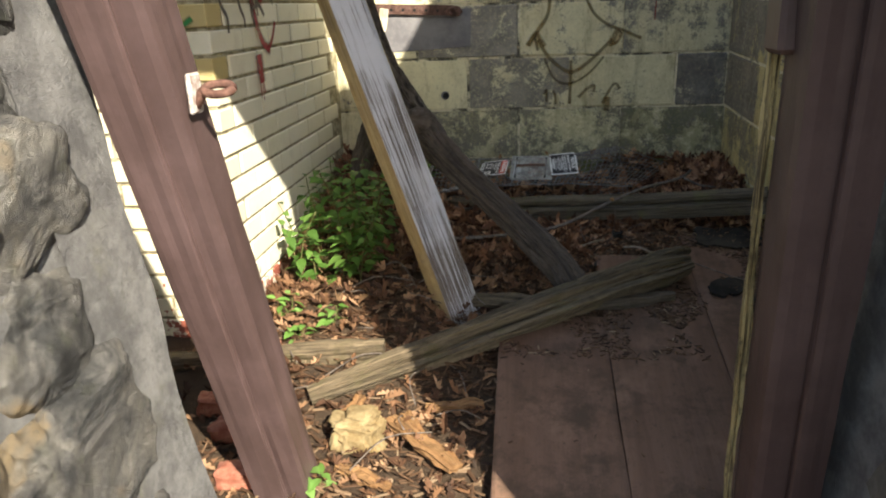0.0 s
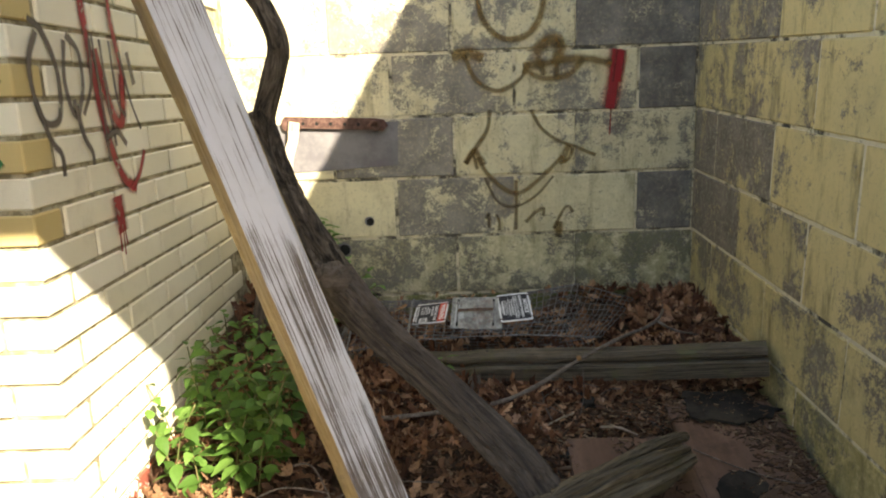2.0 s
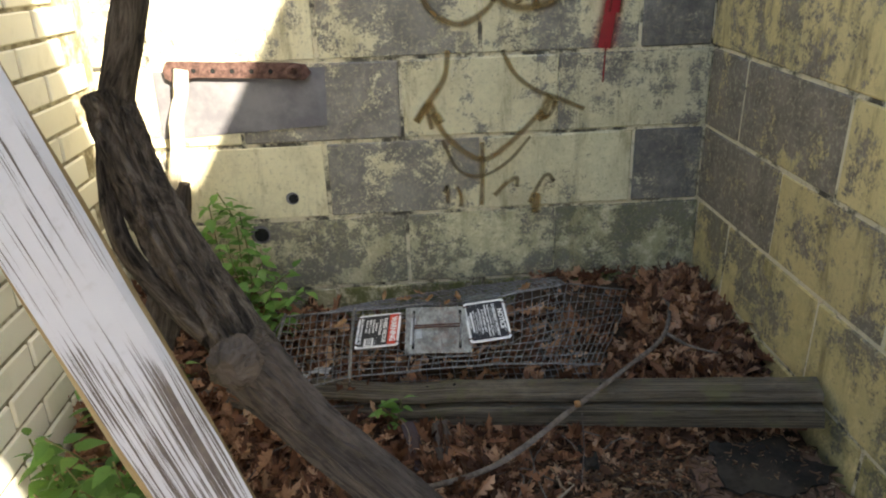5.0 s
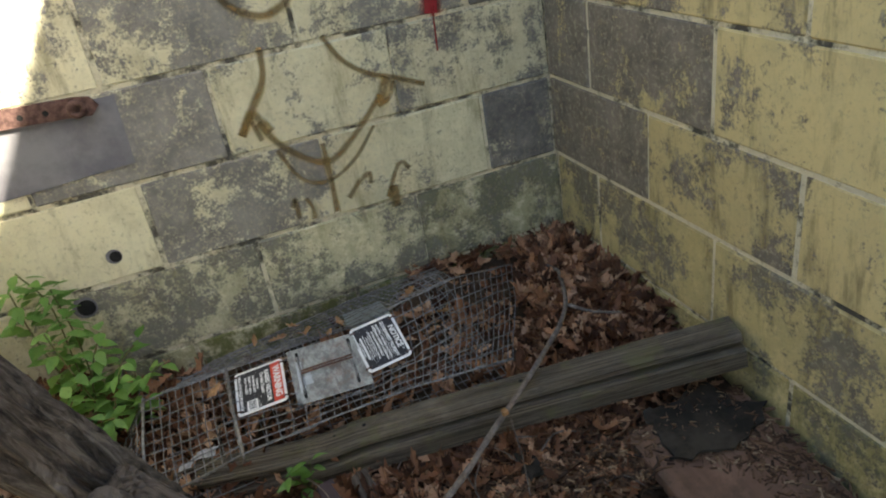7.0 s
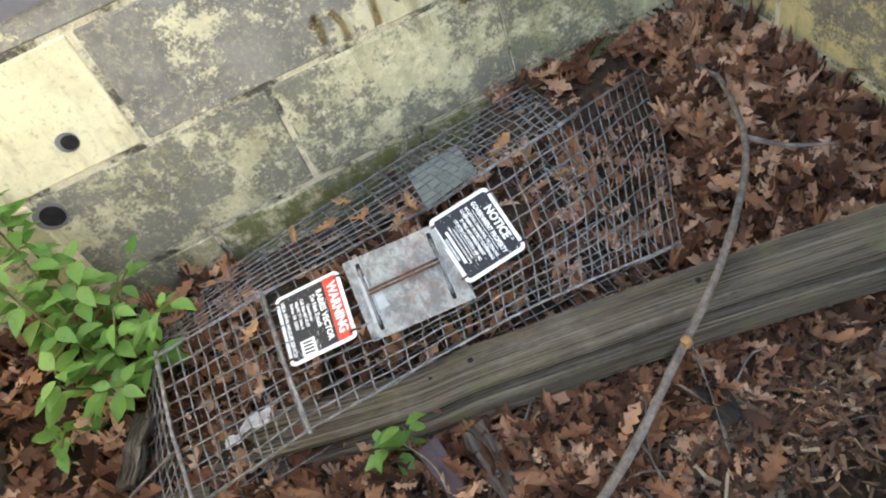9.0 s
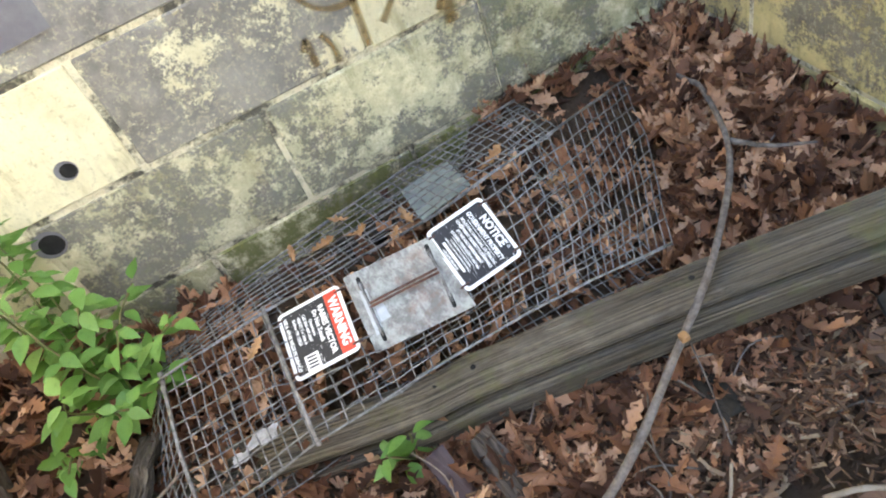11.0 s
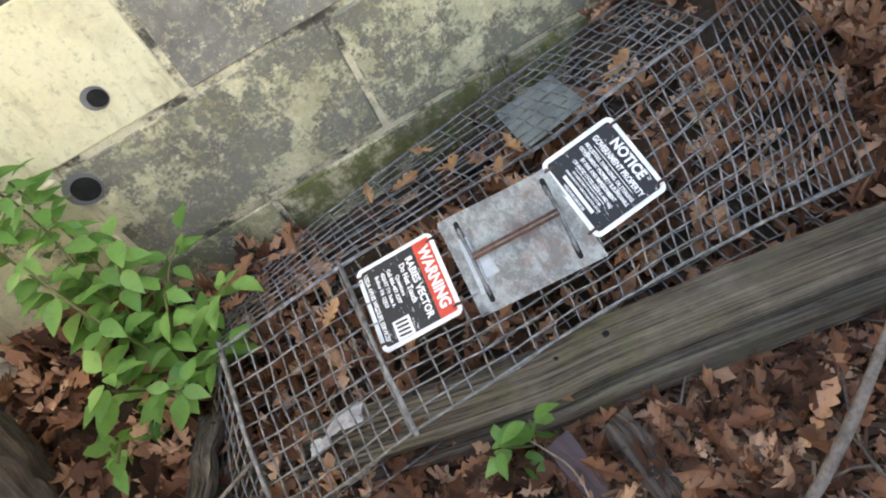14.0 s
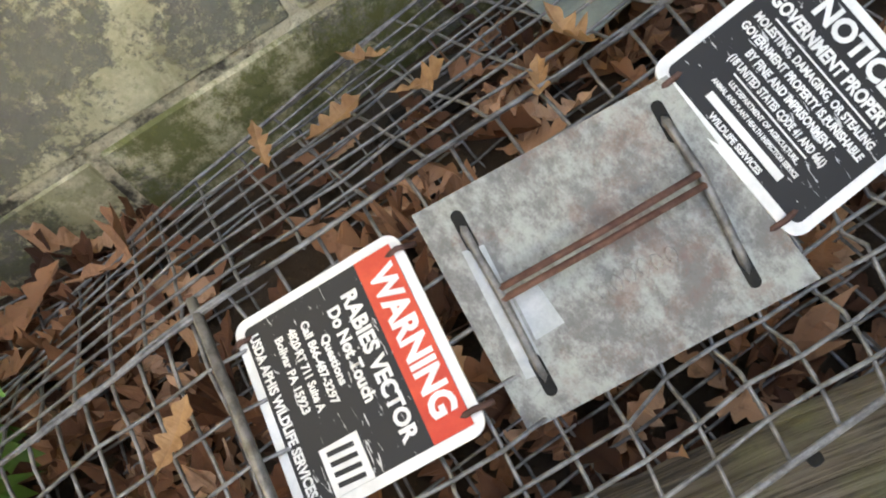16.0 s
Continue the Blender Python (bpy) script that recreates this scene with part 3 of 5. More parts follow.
lay_blocks(wall_back, lambda a, z, d: (-a, 0.05 + d, z), 2.0, BACK_LOOK, BLOCK_MESH, HALF_MESH, Matrix(), TOP_ROW, 1)
SAG = 0.042
lay_blocks(wall_right, lambda a, z, d: (0.05 + d, -a, z - SAG * a), 2.4, RIGHT_LOOK, BLOCK_MESH_R, HALF_MESH_R, Matrix.Rotation(math.atan(SAG), 4, "X") @ pose(0, 0, 0, 0, 0, -90), TOP_RIGHT, 0)
for x, z, r in ((-1.095, 0.562, 0.0125), (-1.189, 0.466, 0.019)):
    rim = [(math.cos(a) * r * (1 + 0.1 * noise.noise((a, x, 0))), math.sin(a) * r) for a in np.linspace(0, 2 * math.pi, 20, endpoint=False)]
    child("socket_rim", mesh("socket_rim", [(x + a * 1.35 - 0.003, -0.0028, z + b * 1.35 + 0.001) for a, b in rim], [tuple(range(20))], PATCH), wall_back, "worn grey rim of the hole")
    # The hole's inner shade is a black disc laid on the block.
    child("socket", mesh("socket", [(x + a, -0.0035, z + b) for a, b in rim], [tuple(range(20))], HOLE_SHADE), wall_back, "flat black disc for the shade in a drilled hole")
child("cement_patch", mesh("cement_patch", [(-1.40, -0.004, 0.735), (-1.2, -0.004, 0.742), (-0.99, -0.004, 0.752), (-0.985, -0.004, 0.896), (-1.2, -0.004, 0.9), (-1.40, -0.004, 0.9)], [(0, 1, 2, 3, 4, 5)], PATCH), wall_back, "smooth grey cement patch")

# ---- painted brick wall on the left ----
COURSE, BZ = 0.0642, -0.1536
brick_mesh = box("brick", (0.202, 0.09, COURSE - 0.009), BRICK, 0.003)
half_brick = box("brick", (0.096, 0.09, COURSE - 0.009), BRICK, 0.003)
BX, BY = -1.533, -1.215
wall_left = thing("wall_left", mesh("wall_left", *(lambda v: (v, [(0, 1, 2, 3), (7, 6, 5, 4), (0, 4, 5, 1), (1, 5, 6, 2), (2, 6, 7, 3), (3, 7, 4, 0)]))(
    [(BX - 0.006 + dx, y, z) for z in (-0.3, 1.645) for dx, y in ((0, 0.0), (-0.2, 0.0), (-0.2, BY + 0.008), (0, BY + 0.008))]), BRICK_MORTAR), "brick wall painted cream with grey and red graffiti", "wall", "structure")
wall_left_front = thing("wall_left_front", box_between("wall_left_front", (-2.9, BY + 0.006, -0.3), (BX - 0.206, BY + 0.2, 1.645), BRICK_MORTAR), "end of the cream-painted brick wall, flaked near the ground", "wall", "structure")
for c in range(28):
    z = BZ + (c + 0.5) * COURSE
    worn = 0.62 if z < 0.16 else 0.25 if z < 0.26 else 0.03
    a = BY + (0.0 if c % 2 else 0.102)
    first = True
    while a < -0.02:
        w = 0.211
        if a + w > 0.0:
            break
        wear = worn + random.choice((0, 0, 0, 0.08)) + (0.10 if a > -0.75 and z < 0.55 else 0)
        child("brick", brick_mesh, wall_left, at=(BX - 0.045 + random.uniform(-0.001, 0.001), a + w / 2, z), turn=pose(0, 0, 0, 0, 0, 90), tint=(wear, 0, 0))
        a += w
    a = BX - (0.096 if c % 2 else 0.0)
    while a > -2.3:
        w = 0.211
        # Full tan puts the shade above the sun patch into the corner bricks' colour.
        tan_shade = 1.0 if z > 0.72 and a > BX - 0.12 else 0.28
        child("brick", brick_mesh, wall_left_front, at=(a - w / 2 + 0.004, BY + 0.045 + random.uniform(-0.001, 0.001), z), tint=(worn, tan_shade, 0))
        a -= w

# ---- front wall of field stone, with the doorway ----
LINTEL = 1.94


def stone_block(name, corners_low, corners_high, z0, z1, material):
    v = [(x, y, z0) for x, y in corners_low] + [(x, y, z1) for x, y in corners_high]
    return mesh(name, v, [(3, 2, 1, 0), (4, 5, 6, 7), (0, 1, 5, 4), (1, 2, 6, 5), (2, 3, 7, 6), (3, 0, 4, 7)], material)


def reveal_x(z):
    return -1.365 + (0.93 - z) * 0.128


wall_front_left = thing("wall_front_left", stone_block("wall_front_left",
    [(-2.9, -2.5), (reveal_x(-0.3), -2.5), (reveal_x(-0.3), -2.06), (-2.9, -2.06)],
    [(-2.9, -2.5), (reveal_x(2.3), -2.5), (reveal_x(2.3), -2.06), (-2.9, -2.06)], -0.3, 2.3, CEMENT), "thick wall of rough field stone with a cement edge", "wall", "structure")
wall_front_right = thing("wall_front_right", box_between("wall_front_right", (-0.30, -2.5, -0.3), (1.2, -1.84, 2.3), CEMENT), "thick stone wall with grey cement edge beside the doorway", "wall", "structure")
thing("lintel", box_between("lintel", (-1.62, -2.5, LINTEL), (-0.298, -1.86, 2.3), ROOF_BOARD, 0.01), "heavy weathered timber lintel over the doorway", "lintel", "structure")
random.seed(4)
z = -0.2
while z < 1.9:
    hgt = random.uniform(0.12, 0.22)
    y = -2.54
    while y < -2.22:
        wid = random.uniform(0.14, 0.26)
        st = rough_stone((0.10, wid * 1.12, hgt * 1.12), random.uniform(0, 99))
        child("stone", st, wall_front_left, at=(reveal_x(z + hgt / 2) - 0.022 + random.uniform(-0.012, 0.006), min(y + wid / 2, -2.27), z + hgt / 2), turn=pose(0, 0, 0, random.uniform(-30, 30), 0, random.uniform(-8, 8)))
        y += wid
    z += hgt
fill = [(reveal_x(z_) + 0.004 + 0.026 * noise.noise((z_ * 7, y_ * 7, 5)) + 0.010 * noise.noise((z_ * 25, y_ * 25, 8)), y_, z_) for z_ in np.linspace(-0.2, 2.0, 90) for y_ in np.linspace(-2.49, -2.17, 16)]
child("mortar_fill", mesh("mortar_fill", fill, [(i * 16 + j, i * 16 + j + 1, i * 16 + j + 17, i * 16 + j + 16) for i in range(89) for j in range(15)], CEMENT, smooth=True), wall_front_left, "rough grey mortar smeared between the stones")
for i in range(7):
    st = lump("stone", (0.12, 0.2, 0.2), FIELD_STONE, 0.4, 40 + i, 3)
    child("stone", st, wall_front_right, at=(-0.27, -2.25, 0.1 + i * 0.24), turn=pose(0, 0, 0, 20 * i, 0, 0))
edge_pts = [(reveal_x(z_) + 0.012 + 0.008 * noise.noise((z_ * 4, 0, 0)), y_ + 0.02 * noise.noise((z_ * 5, y_, 2)), z_) for z_ in np.linspace(-0.2, 2.0, 40) for y_ in (-2.21, -2.16, -2.10, -2.055)]
child("cement_edge", mesh("cement_edge", edge_pts, [(i * 4 + j, i * 4 + j + 1, i * 4 + j + 5, i * 4 + j + 4) for i in range(39) for j in range(3)], CEMENT, smooth=True), wall_front_left, "grey cement band along the stone edge")

# ---- added roof boards and gable, out of view above, shaped to cast the wall shadows ----
# Outline projected back along the sun from the shadow edges on the walls.
blocker_outline = [(0.0, -2.10), (-0.227, -1.958), (-0.47, -1.762), (-0.747, -1.495), (-1.00, -1.25), (-1.10, -2.5), (0.0, -2.5)]
thing("roof_blocker", mesh("roof_blocker", [(x, y, z_) for z_ in (2.302, 2.34) for x, y in blocker_outline],
      [tuple(reversed(range(7))), tuple(range(7, 14))] + [(i, (i + 1) % 7, (i + 1) % 7 + 7, i + 7) for i in range(7)], ROOF_BOARD), "unseen roof boards over the doorway, added to shape the sunlight", "roof", "structure")
# Added above the right wall; its slope sets the back wall's shadow edge.
thing("gable", mesh("gable", [(x, y, z_) for x in (0.0, 0.2) for y, z_ in ((-2.5, 2.33), (0.0, 2.33), (0.0, 2.852), (-2.5, 2.352))], [(0, 1, 2, 3), (7, 6, 5, 4), (0, 4, 5, 1), (1, 5, 6, 2), (2, 6, 7, 3), (3, 7, 4, 0)], ROOF_BOARD), "unseen sloping board added on the block wall to shade the back wall", "gable", "structure")
thing("wall_far_left", box_between("wall_far_left", (-2.95, -2.5, -0.3), (-2.75, 0.3, 1.0), CEMENT), "plain cement wall closing the yard", "wall", "structure")

# ---- door posts ----


def post_at(z, dx=0.0, dy=0.0):
    return Vector((-1.274 - 0.012 * (z - 0.2) + dx, -1.773 - 0.345 * (z - 0.2) + dy, z))


left_post = thing("door_post", None, "leaning maroon-painted timber door post with a rusty hasp", "post", at=post_at(-0.06))
child("post", sweep("post", [post_at(z_, 0.016, -0.042) for z_ in np.linspace(-0.08, 1.90, 60)], timber_section(0.106, 0.09, 7, 0.0022, 2.0), MAROON, up=(0, -1, 0), smooth=False), left_post)
child("stop_strip", sweep("stop_strip", [post_at(z_, -0.004, -0.094) for z_ in np.linspace(-0.08, 1.90, 60)], timber_section(0.062, 0.020, 5, 0.002, 7.0), MAROON, up=(0, -1, 0), smooth=False), left_post, "maroon stop strip nailed to the post")
hx, hy, hz = -1.203, -2.03, 0.812
child("hasp_plate", box_between("hasp_plate", (hx - 0.004, hy - 0.022, hz - 0.032), (hx + 0.003, hy + 0.014, hz + 0.022), CHIPPED_WHITE, 0.003), left_post, "white-painted hasp plate")
ring = [(hx + 0.034 + 0.020 * math.cos(a), hy - 0.004 + 0.010 * math.sin(a), hz + 0.006 * math.sin(a)) for a in np.linspace(0, 2 * math.pi, 22)]
child("staple", sweep("staple", ring, round_section(0.006, 8), RUST_ORANGE, up=(0, 0.3, 1), cap=False), left_post, "rusty iron staple")
child("bolt", wires("bolt", [[Vector((hx, hy - 0.004, hz - 0.022)), Vector((hx + 0.012, hy - 0.004, hz - 0.004)), Vector((hx + 0.018, hy - 0.004, hz))]], 0.008, RUST_ORANGE), left_post, "rusty bolt")


def jamb_at(z, dx=0.0, dy=0.0):
    return Vector((-0.43 - 0.055 * (z - 0.2) + dx, -1.921 - 0.187 * (z - 0.2) + dy, z))


right_post = thing("door_post", None, "dark maroon timber door jamb with a split yellow edge", "post", at=jamb_at(-0.1))
child("post", sweep("post", [jamb_at(z_, 0.058, -0.045) for z_ in np.linspace(-0.12, 1.93, 50)], timber_section(0.098, 0.09, 6, 0.0025, 11.0), MAROON_DARK, up=(0, -1, 0), smooth=False), right_post)
child("stop_strip", sweep("stop_strip", [jamb_at(z_, 0.080, -0.100) for z_ in np.linspace(-0.12, 1.93, 50)], timber_section(0.045, 0.022, 4, 0.002, 13.0), MAROON_DARK, up=(0, -1, 0), smooth=False), right_post)
child("edge_strip", sweep("edge_strip", [jamb_at(z_, 0.004 + 0.003 * noise.noise((z_ * 9, 1, 0)), 0.004) for z_ in np.linspace(-0.1, 0.84, 50)], timber_section(0.010, 0.014, 4, 0.005, 17.0), EDGE_WOOD, up=(0, -1, 0), smooth=False), right_post, "split pale yellow edge strip")
child("block_stop", box_between("block_stop", (-0.475, -2.09, 0.84), (-0.42, -2.03, 1.02), MAROON_DARK, 0.006), right_post, "small dark wooden stop")

# ---- deck of painted planks ----
deck = thing("floor", None, "reddish-brown painted plank floor, sunken and littered", "floor", "structure", at=(-0.4, -1.3, 0.0))
xs = [-0.832, -0.556, -0.285, -0.02]
for i, (a, b) in enumerate(zip(xs, xs[1:])):
    end = (-1.16, -0.84, -0.70)[i]
    pts = [((a + b) / 2, y_, deck_z(y_) - 0.012) for y_ in np.linspace(-2.42, end, 30)]
    child("plank", sweep("plank", pts, timber_section(b - a - 0.003, 0.024, 9, 0.0018, i * 3.0), DECK, smooth=False), deck)

# ---- leaning white and yellow post ----


def lean(p0, k, z):
    return Vector((p0[0] + k * (z - p0[2]), p0[1], z))


board = thing("leaning_post", None, "square post, peeling white paint and bare yellow wood, leaning", "post", at=(-0.93, -1.19, 0.06))
FOOT = (-0.967, -1.17, 0.09)
WIDTH = 0.098
ux = Vector((math.cos(radians(33)), math.sin(radians(33)), 0))
uy = Vector((-math.sin(radians(33)), math.cos(radians(33)), 0))
bpath = [lean(FOOT, -0.326, z_) + (ux + uy) * WIDTH / 2 for z_ in np.linspace(0.055, 1.60, 70)]


def board_section(s, i):
    base = timber_section(WIDTH, WIDTH, 6, 0.0035, 23.0)(s, i)
    c, n_ = math.cos(radians(-33)), math.sin(radians(-33))
    return [(a * c - b * n_, a * n_ + b * c) for a, b in base]


child("post", sweep("post", bpath, board_section, [YELLOW_WOOD, WHITE_PEEL], up=(0, 1, 0), smooth=False, slots=[1] * 6 + [0] * 18), board)

# ---- dead vine with broken limb ----
vine = thing("dead_vine", None, "dead grey vine trunk with a broken limb propped on the litter", "vine", at=(-0.68, -1.05, 0.15))
limb = smooth_path([(-0.618, -1.085, 0.135), (-0.684, -1.035, 0.214), (-0.822, -0.96, 0.336), (-0.967, -0.905, 0.461), (-1.062, -0.875, 0.568), (-1.085, -0.87, 0.60)], 70)
child("limb", sweep("limb", limb, barked_section(lambda s: 0.042 + 0.003 * math.cos(s * 7) - 0.02 * max(0, 0.06 - s) * 10, 64, 3.0, 0.12, 0.30), LIMB_WOOD, smooth=False), vine, "barkless grey broken limb")
knot = smooth_path([(-1.070, -0.880, 0.588), (-1.076, -0.915, 0.598), (-1.082, -0.955, 0.606)], 14)
child("knot", sweep("knot", knot, barked_section(lambda s: 0.036 * math.sqrt(max(0.12, 1 - (1.7 * s - 0.8) ** 2)), 40, 9.0, 0.25, 0.25), KNOT_WOOD, smooth=False), vine, "round broken knot")
trunk = smooth_path([(-0.955, -0.87, 0.425), (-1.045, -0.85, 0.525), (-1.135, -0.78, 0.64), (-1.215, -0.715, 0.765), (-1.262, -0.67, 0.88), (-1.28, -0.652, 0.95)], 80)
child("trunk", sweep("trunk", trunk, barked_section(lambda s: 0.024 + 0.025 * min(1, s * 5) - 0.014 * s, 72, 8.0, 0.14, 0.40), BARK, up=(0, 1, 0), smooth=False), vine)
strand = smooth_path([(-1.13, -0.83, 0.60), (-1.20, -0.79, 0.655), (-1.265, -0.745, 0.735), (-1.285, -0.70, 0.83), (-1.278, -0.665, 0.91)], 40)
child("strand", sweep("strand", strand, barked_section(lambda s: 0.017 - 0.004 * s, 30, 15.0, 0.15, 0.15), BARK, up=(0, 1, 0), smooth=False), vine, "thin second strand of the vine")
curl = smooth_path([(-1.27, -0.65, 0.93), (-1.235, -0.65, 1.03), (-1.215, -0.65, 1.11), (-1.24, -0.65, 1.19), (-1.30, -0.65, 1.29), (-1.40, -0.65, 1.45), (-1.44, -0.60, 1.64)], 60)
child("branch", sweep("branch", curl, barked_section(lambda s: 0.028 - 0.006 * s, 36, 5.0, 0.10, 0.10), BARK, up=(0, 1, 0), smooth=False), vine)

# ---- rotten stub post by the brick wall ----
stub = thing("stub_post", None, "dark rotten post stub leaning at the wall corner", "post", at=(-1.37, -0.30, 0.22))
child("post", sweep("post", smooth_path([(-1.425, -0.30, 0.20), (-1.39, -0.30, 0.35), (-1.345, -0.30, 0.49), (-1.305, -0.30, 0.62), (-1.28, -0.30, 0.70)], 36), barked_section(lambda s: 0.040 * (1 - 0.72 * max(0, s - 0.5) / 0.5), 48, 14.0, 0.25, 0.3), DARK_WOOD, smooth=False), stub)

# ---- logs and timbers on the ground ----
log = thing("split_log", None, "weathered split log lying across the floor", "log", at=(-0.8, -1.22, 0.05))
lpath = smooth_path([(-1.285, -1.475, 0.02), (-1.10, -1.375, 0.052), (-0.80, -1.235, 0.118), (-0.52, -1.085, 0.168), (-0.31, -0.975, 0.192)], 90)


def split_section(s, i):
    """A log split along its length: a sharp top ridge, flat riven faces and deep cracks, fraying towards both ends."""
    r = 0.016 + 0.025 * math.sin(min(1.0, 0.12 + s * 0.9) * 2.0) - 0.014 * max(0.0, s - 0.9) * 10
    out = []
    for j in range(56):
        a = 2 * math.pi * j / 56
        face = 1.0 / max(0.72, abs(math.cos(2.5 * (a - 0.5 - 0.25 * s)) ** 2 * 0.35 + 0.66))
        crack = abs(noise.noise((math.cos(a) * 6 + 21, math.sin(a) * 6, s * 2.2)))
        fray = noise.noise((math.cos(a) * 4, math.sin(a) * 4 + 3, s * 7))
        fibre = abs(noise.noise((math.cos(a) * 14, math.sin(a) * 14 + 9, s * 11)))
        d = 0.90 * face - 0.14 * fibre + 0.50 * (min(crack * 2.8, 0.6) - 0.42) + 0.16 * fray
        out.append((math.cos(a) * r * d * 1.08, math.sin(a) * r * d * 0.92))
    return out


child("log", sweep("log", lpath, split_section, LOG_WOOD, smooth=False), log)
prong = smooth_path([(-0.62, -1.115, 0.172), (-0.45, -1.02, 0.205), (-0.345, -0.965, 0.222), (-0.30, -0.935, 0.215)], 30)
child("prong", sweep("prong", prong, barked_section(lambda s: 0.020 - 0.010 * s, 28, 44.0, 0.2, 0.4, 0.4), LOG_WOOD, smooth=False), log, "split prong along the top of the log")
child("fork", sweep("fork", smooth_path([(-0.72, -1.165, 0.135), (-0.86, -1.12, 0.13), (-0.98, -1.10, 0.115)], 20), barked_section(lambda s: 0.026 - 0.010 * s, 30, 31.0, 0.2, 0.35, 0.5), LOG_WOOD, smooth=False), log, "short split side piece")

beam = thing("old_beam", None, "grey weathered timber beam lying before the trap", "beam", at=(-0.7, -0.53, 0.2))
bp = smooth_path([(-0.02, -0.690, 0.312), (-0.375, -0.568, 0.262), (-0.706, -0.482, 0.234), (-0.866, -0.445, 0.218), (-1.36, -0.30, 0.20)], 100)


BEAM_PROFILE = [(-0.041, -0.048), (-0.043, -0.014), (-0.042, -0.008), (-0.038, -0.005), (-0.016, -0.004), (-0.016, 0.005), (-0.032, 0.007), (-0.034, 0.012), (-0.033, 0.019), (-0.028, 0.0235), (-0.022, 0.024), (-0.014, 0.0235),
                (-0.006, 0.0245), (0.002, 0.0235), (0.010, 0.0245), (0.018, 0.024), (0.026, 0.0235), (0.033, 0.022), (0.038, 0.016), (0.039, -0.01), (0.038, -0.046)]


def beam_section(s, i):
    """A weathered timber with a rebate along its front, checked and worn along the grain."""
    out = []
    for j, (a, b) in enumerate(BEAM_PROFILE):
        d = 0.0030 * noise.noise((j * 1.9, s * 2.6, 41.0)) + 0.0016 * noise.noise((j * 2.7, s * 14, 9.0)) - 0.004 * max(0.0, noise.noise((j * 3.3, s * 1.7, 77.0)) - 0.2)
        out.append((a * (1 + d / 0.04), b + d))
    return out


child("beam", sweep("beam", bp, beam_section, BEAM_WOOD, smooth=False), beam)
for f in (0.28, 0.52, 0.64):
    p = bp[int(f * 100)]
    child("nail_hole", lump("nail_hole", (0.008, 0.008, 0.003), HOLE_SHADE, 0.1, f, 2), beam, "small black lump for the shade in a nail hole", at=p + Vector((0, 0.008, 0.0245)))

rail = thing("fallen_rail", None, "short weathered rail lying beside the brick wall", "rail", at=(-1.4, -1.34, 0.05))
child("rail", sweep("rail", line((-1.72, -1.36, 0.04), (-1.13, -1.30, 0.06), 24), timber_section(0.05, 0.045, 5, 0.008, 51.0), LOG_WOOD, smooth=False), rail)
rail2 = thing("bark_piece", None, "dark stick lying along the floor edge", "stick", at=(-0.5, -1.25, 0.1))
child("stick", sweep("stick", line((-0.58, -1.135, 0.125), (-0.36, -1.08, 0.135), 14, 0.006, 2), round_section(lambda s: 0.012 + 0.006 * math.sin(s * 3), 10, 0.3, 61, 0.4), GREY_WOOD, smooth=False), rail2)

# long bent stick over the beam
stick = thing("long_stick", None, "long thin bent grey stick lying over the beam", "stick", at=(-0.5, -0.62, 0.2))
spath = smooth_path([(-0.145, -0.165, 0.285), (-0.15, -0.205, 0.295), (-0.162, -0.265, 0.305), (-0.235, -0.41, 0.305), (-0.375, -0.545, 0.305), (-0.495, -0.62, 0.275), (-0.68, -0.71, 0.215), (-0.90, -0.745, 0.195), (-1.10, -0.76, 0.19)], 70)
child("stick", sweep("stick", spath, round_section(lambda s: 0.0041 + 0.0021 * s, 9, 0.25, 71, 0.2, 30), TWIG), stick)
child("twig", sweep("twig", smooth_path([(-0.215, -0.385, 0.303), (-0.17, -0.42, 0.285), (-0.12, -0.46, 0.285)], 12), round_section(lambda s: 0.005 - 0.003 * s, 7, 0.2, 72), TWIG), stick)
cut = spath[int(0.62 * 70)]
child("cut_knot", lump("cut_knot", (0.013, 0.013, 0.012), ROT_WOOD, 0.2, 3, 2), stick, "fresh orange cut knot", at=cut + Vector((-0.004, -0.006, 0.007)))

# ---- strap hinge on the block wall, with a slat hanging from it ----
hinge = thing("strap_hinge", None, "rusty perforated iron strap bolted to the block wall", "hinge", at=(-1.2, -0.01, 0.9))
outline = [(-1.372, 0.905), (-1.36, 0.925), (-1.06, 0.910), (-1.03, 0.905), (-1.018, 0.885), (-1.035, 0.868), (-1.07, 0.872), (-1.30, 0.885), (-1.345, 0.872), (-1.368, 0.885)]
hv = [(x, y, z_) for y in (-0.006, -0.016) for x, z_ in outline]
child("strap", mesh("strap", hv, [tuple(range(10)), tuple(reversed(range(10, 20)))] + [(i, i + 10, (i + 1) % 10 + 10, (i + 1) % 10) for i in range(10)], RUST), hinge)
for i in range(6):
    x, z_ = -1.345 + i * 0.046, 0.903 - i * 0.0022
    child("hole", mesh("hole", [(x + 0.006 * math.cos(a), -0.0165, z_ + 0.006 * math.sin(a)) for a in np.linspace(0, 2 * math.pi, 12, endpoint=False)], [tuple(range(12))], HOLE_SHADE), hinge, "flat black disc for the shade in a bolt hole")
child("eye", sweep("eye", [(-1.058 + 0.013 * math.cos(a), -0.022, 0.888 + 0.013 * math.sin(a)) for a in np.linspace(0, 2 * math.pi, 20)], round_section(0.006, 8), RUST, up=(0, 1, 0), cap=False), hinge, "rusty iron eye")
slat = thing("wooden_slat", None, "whitewashed split slat leaning on the block wall", "slat", at=(-1.37, -0.03, 0.3))
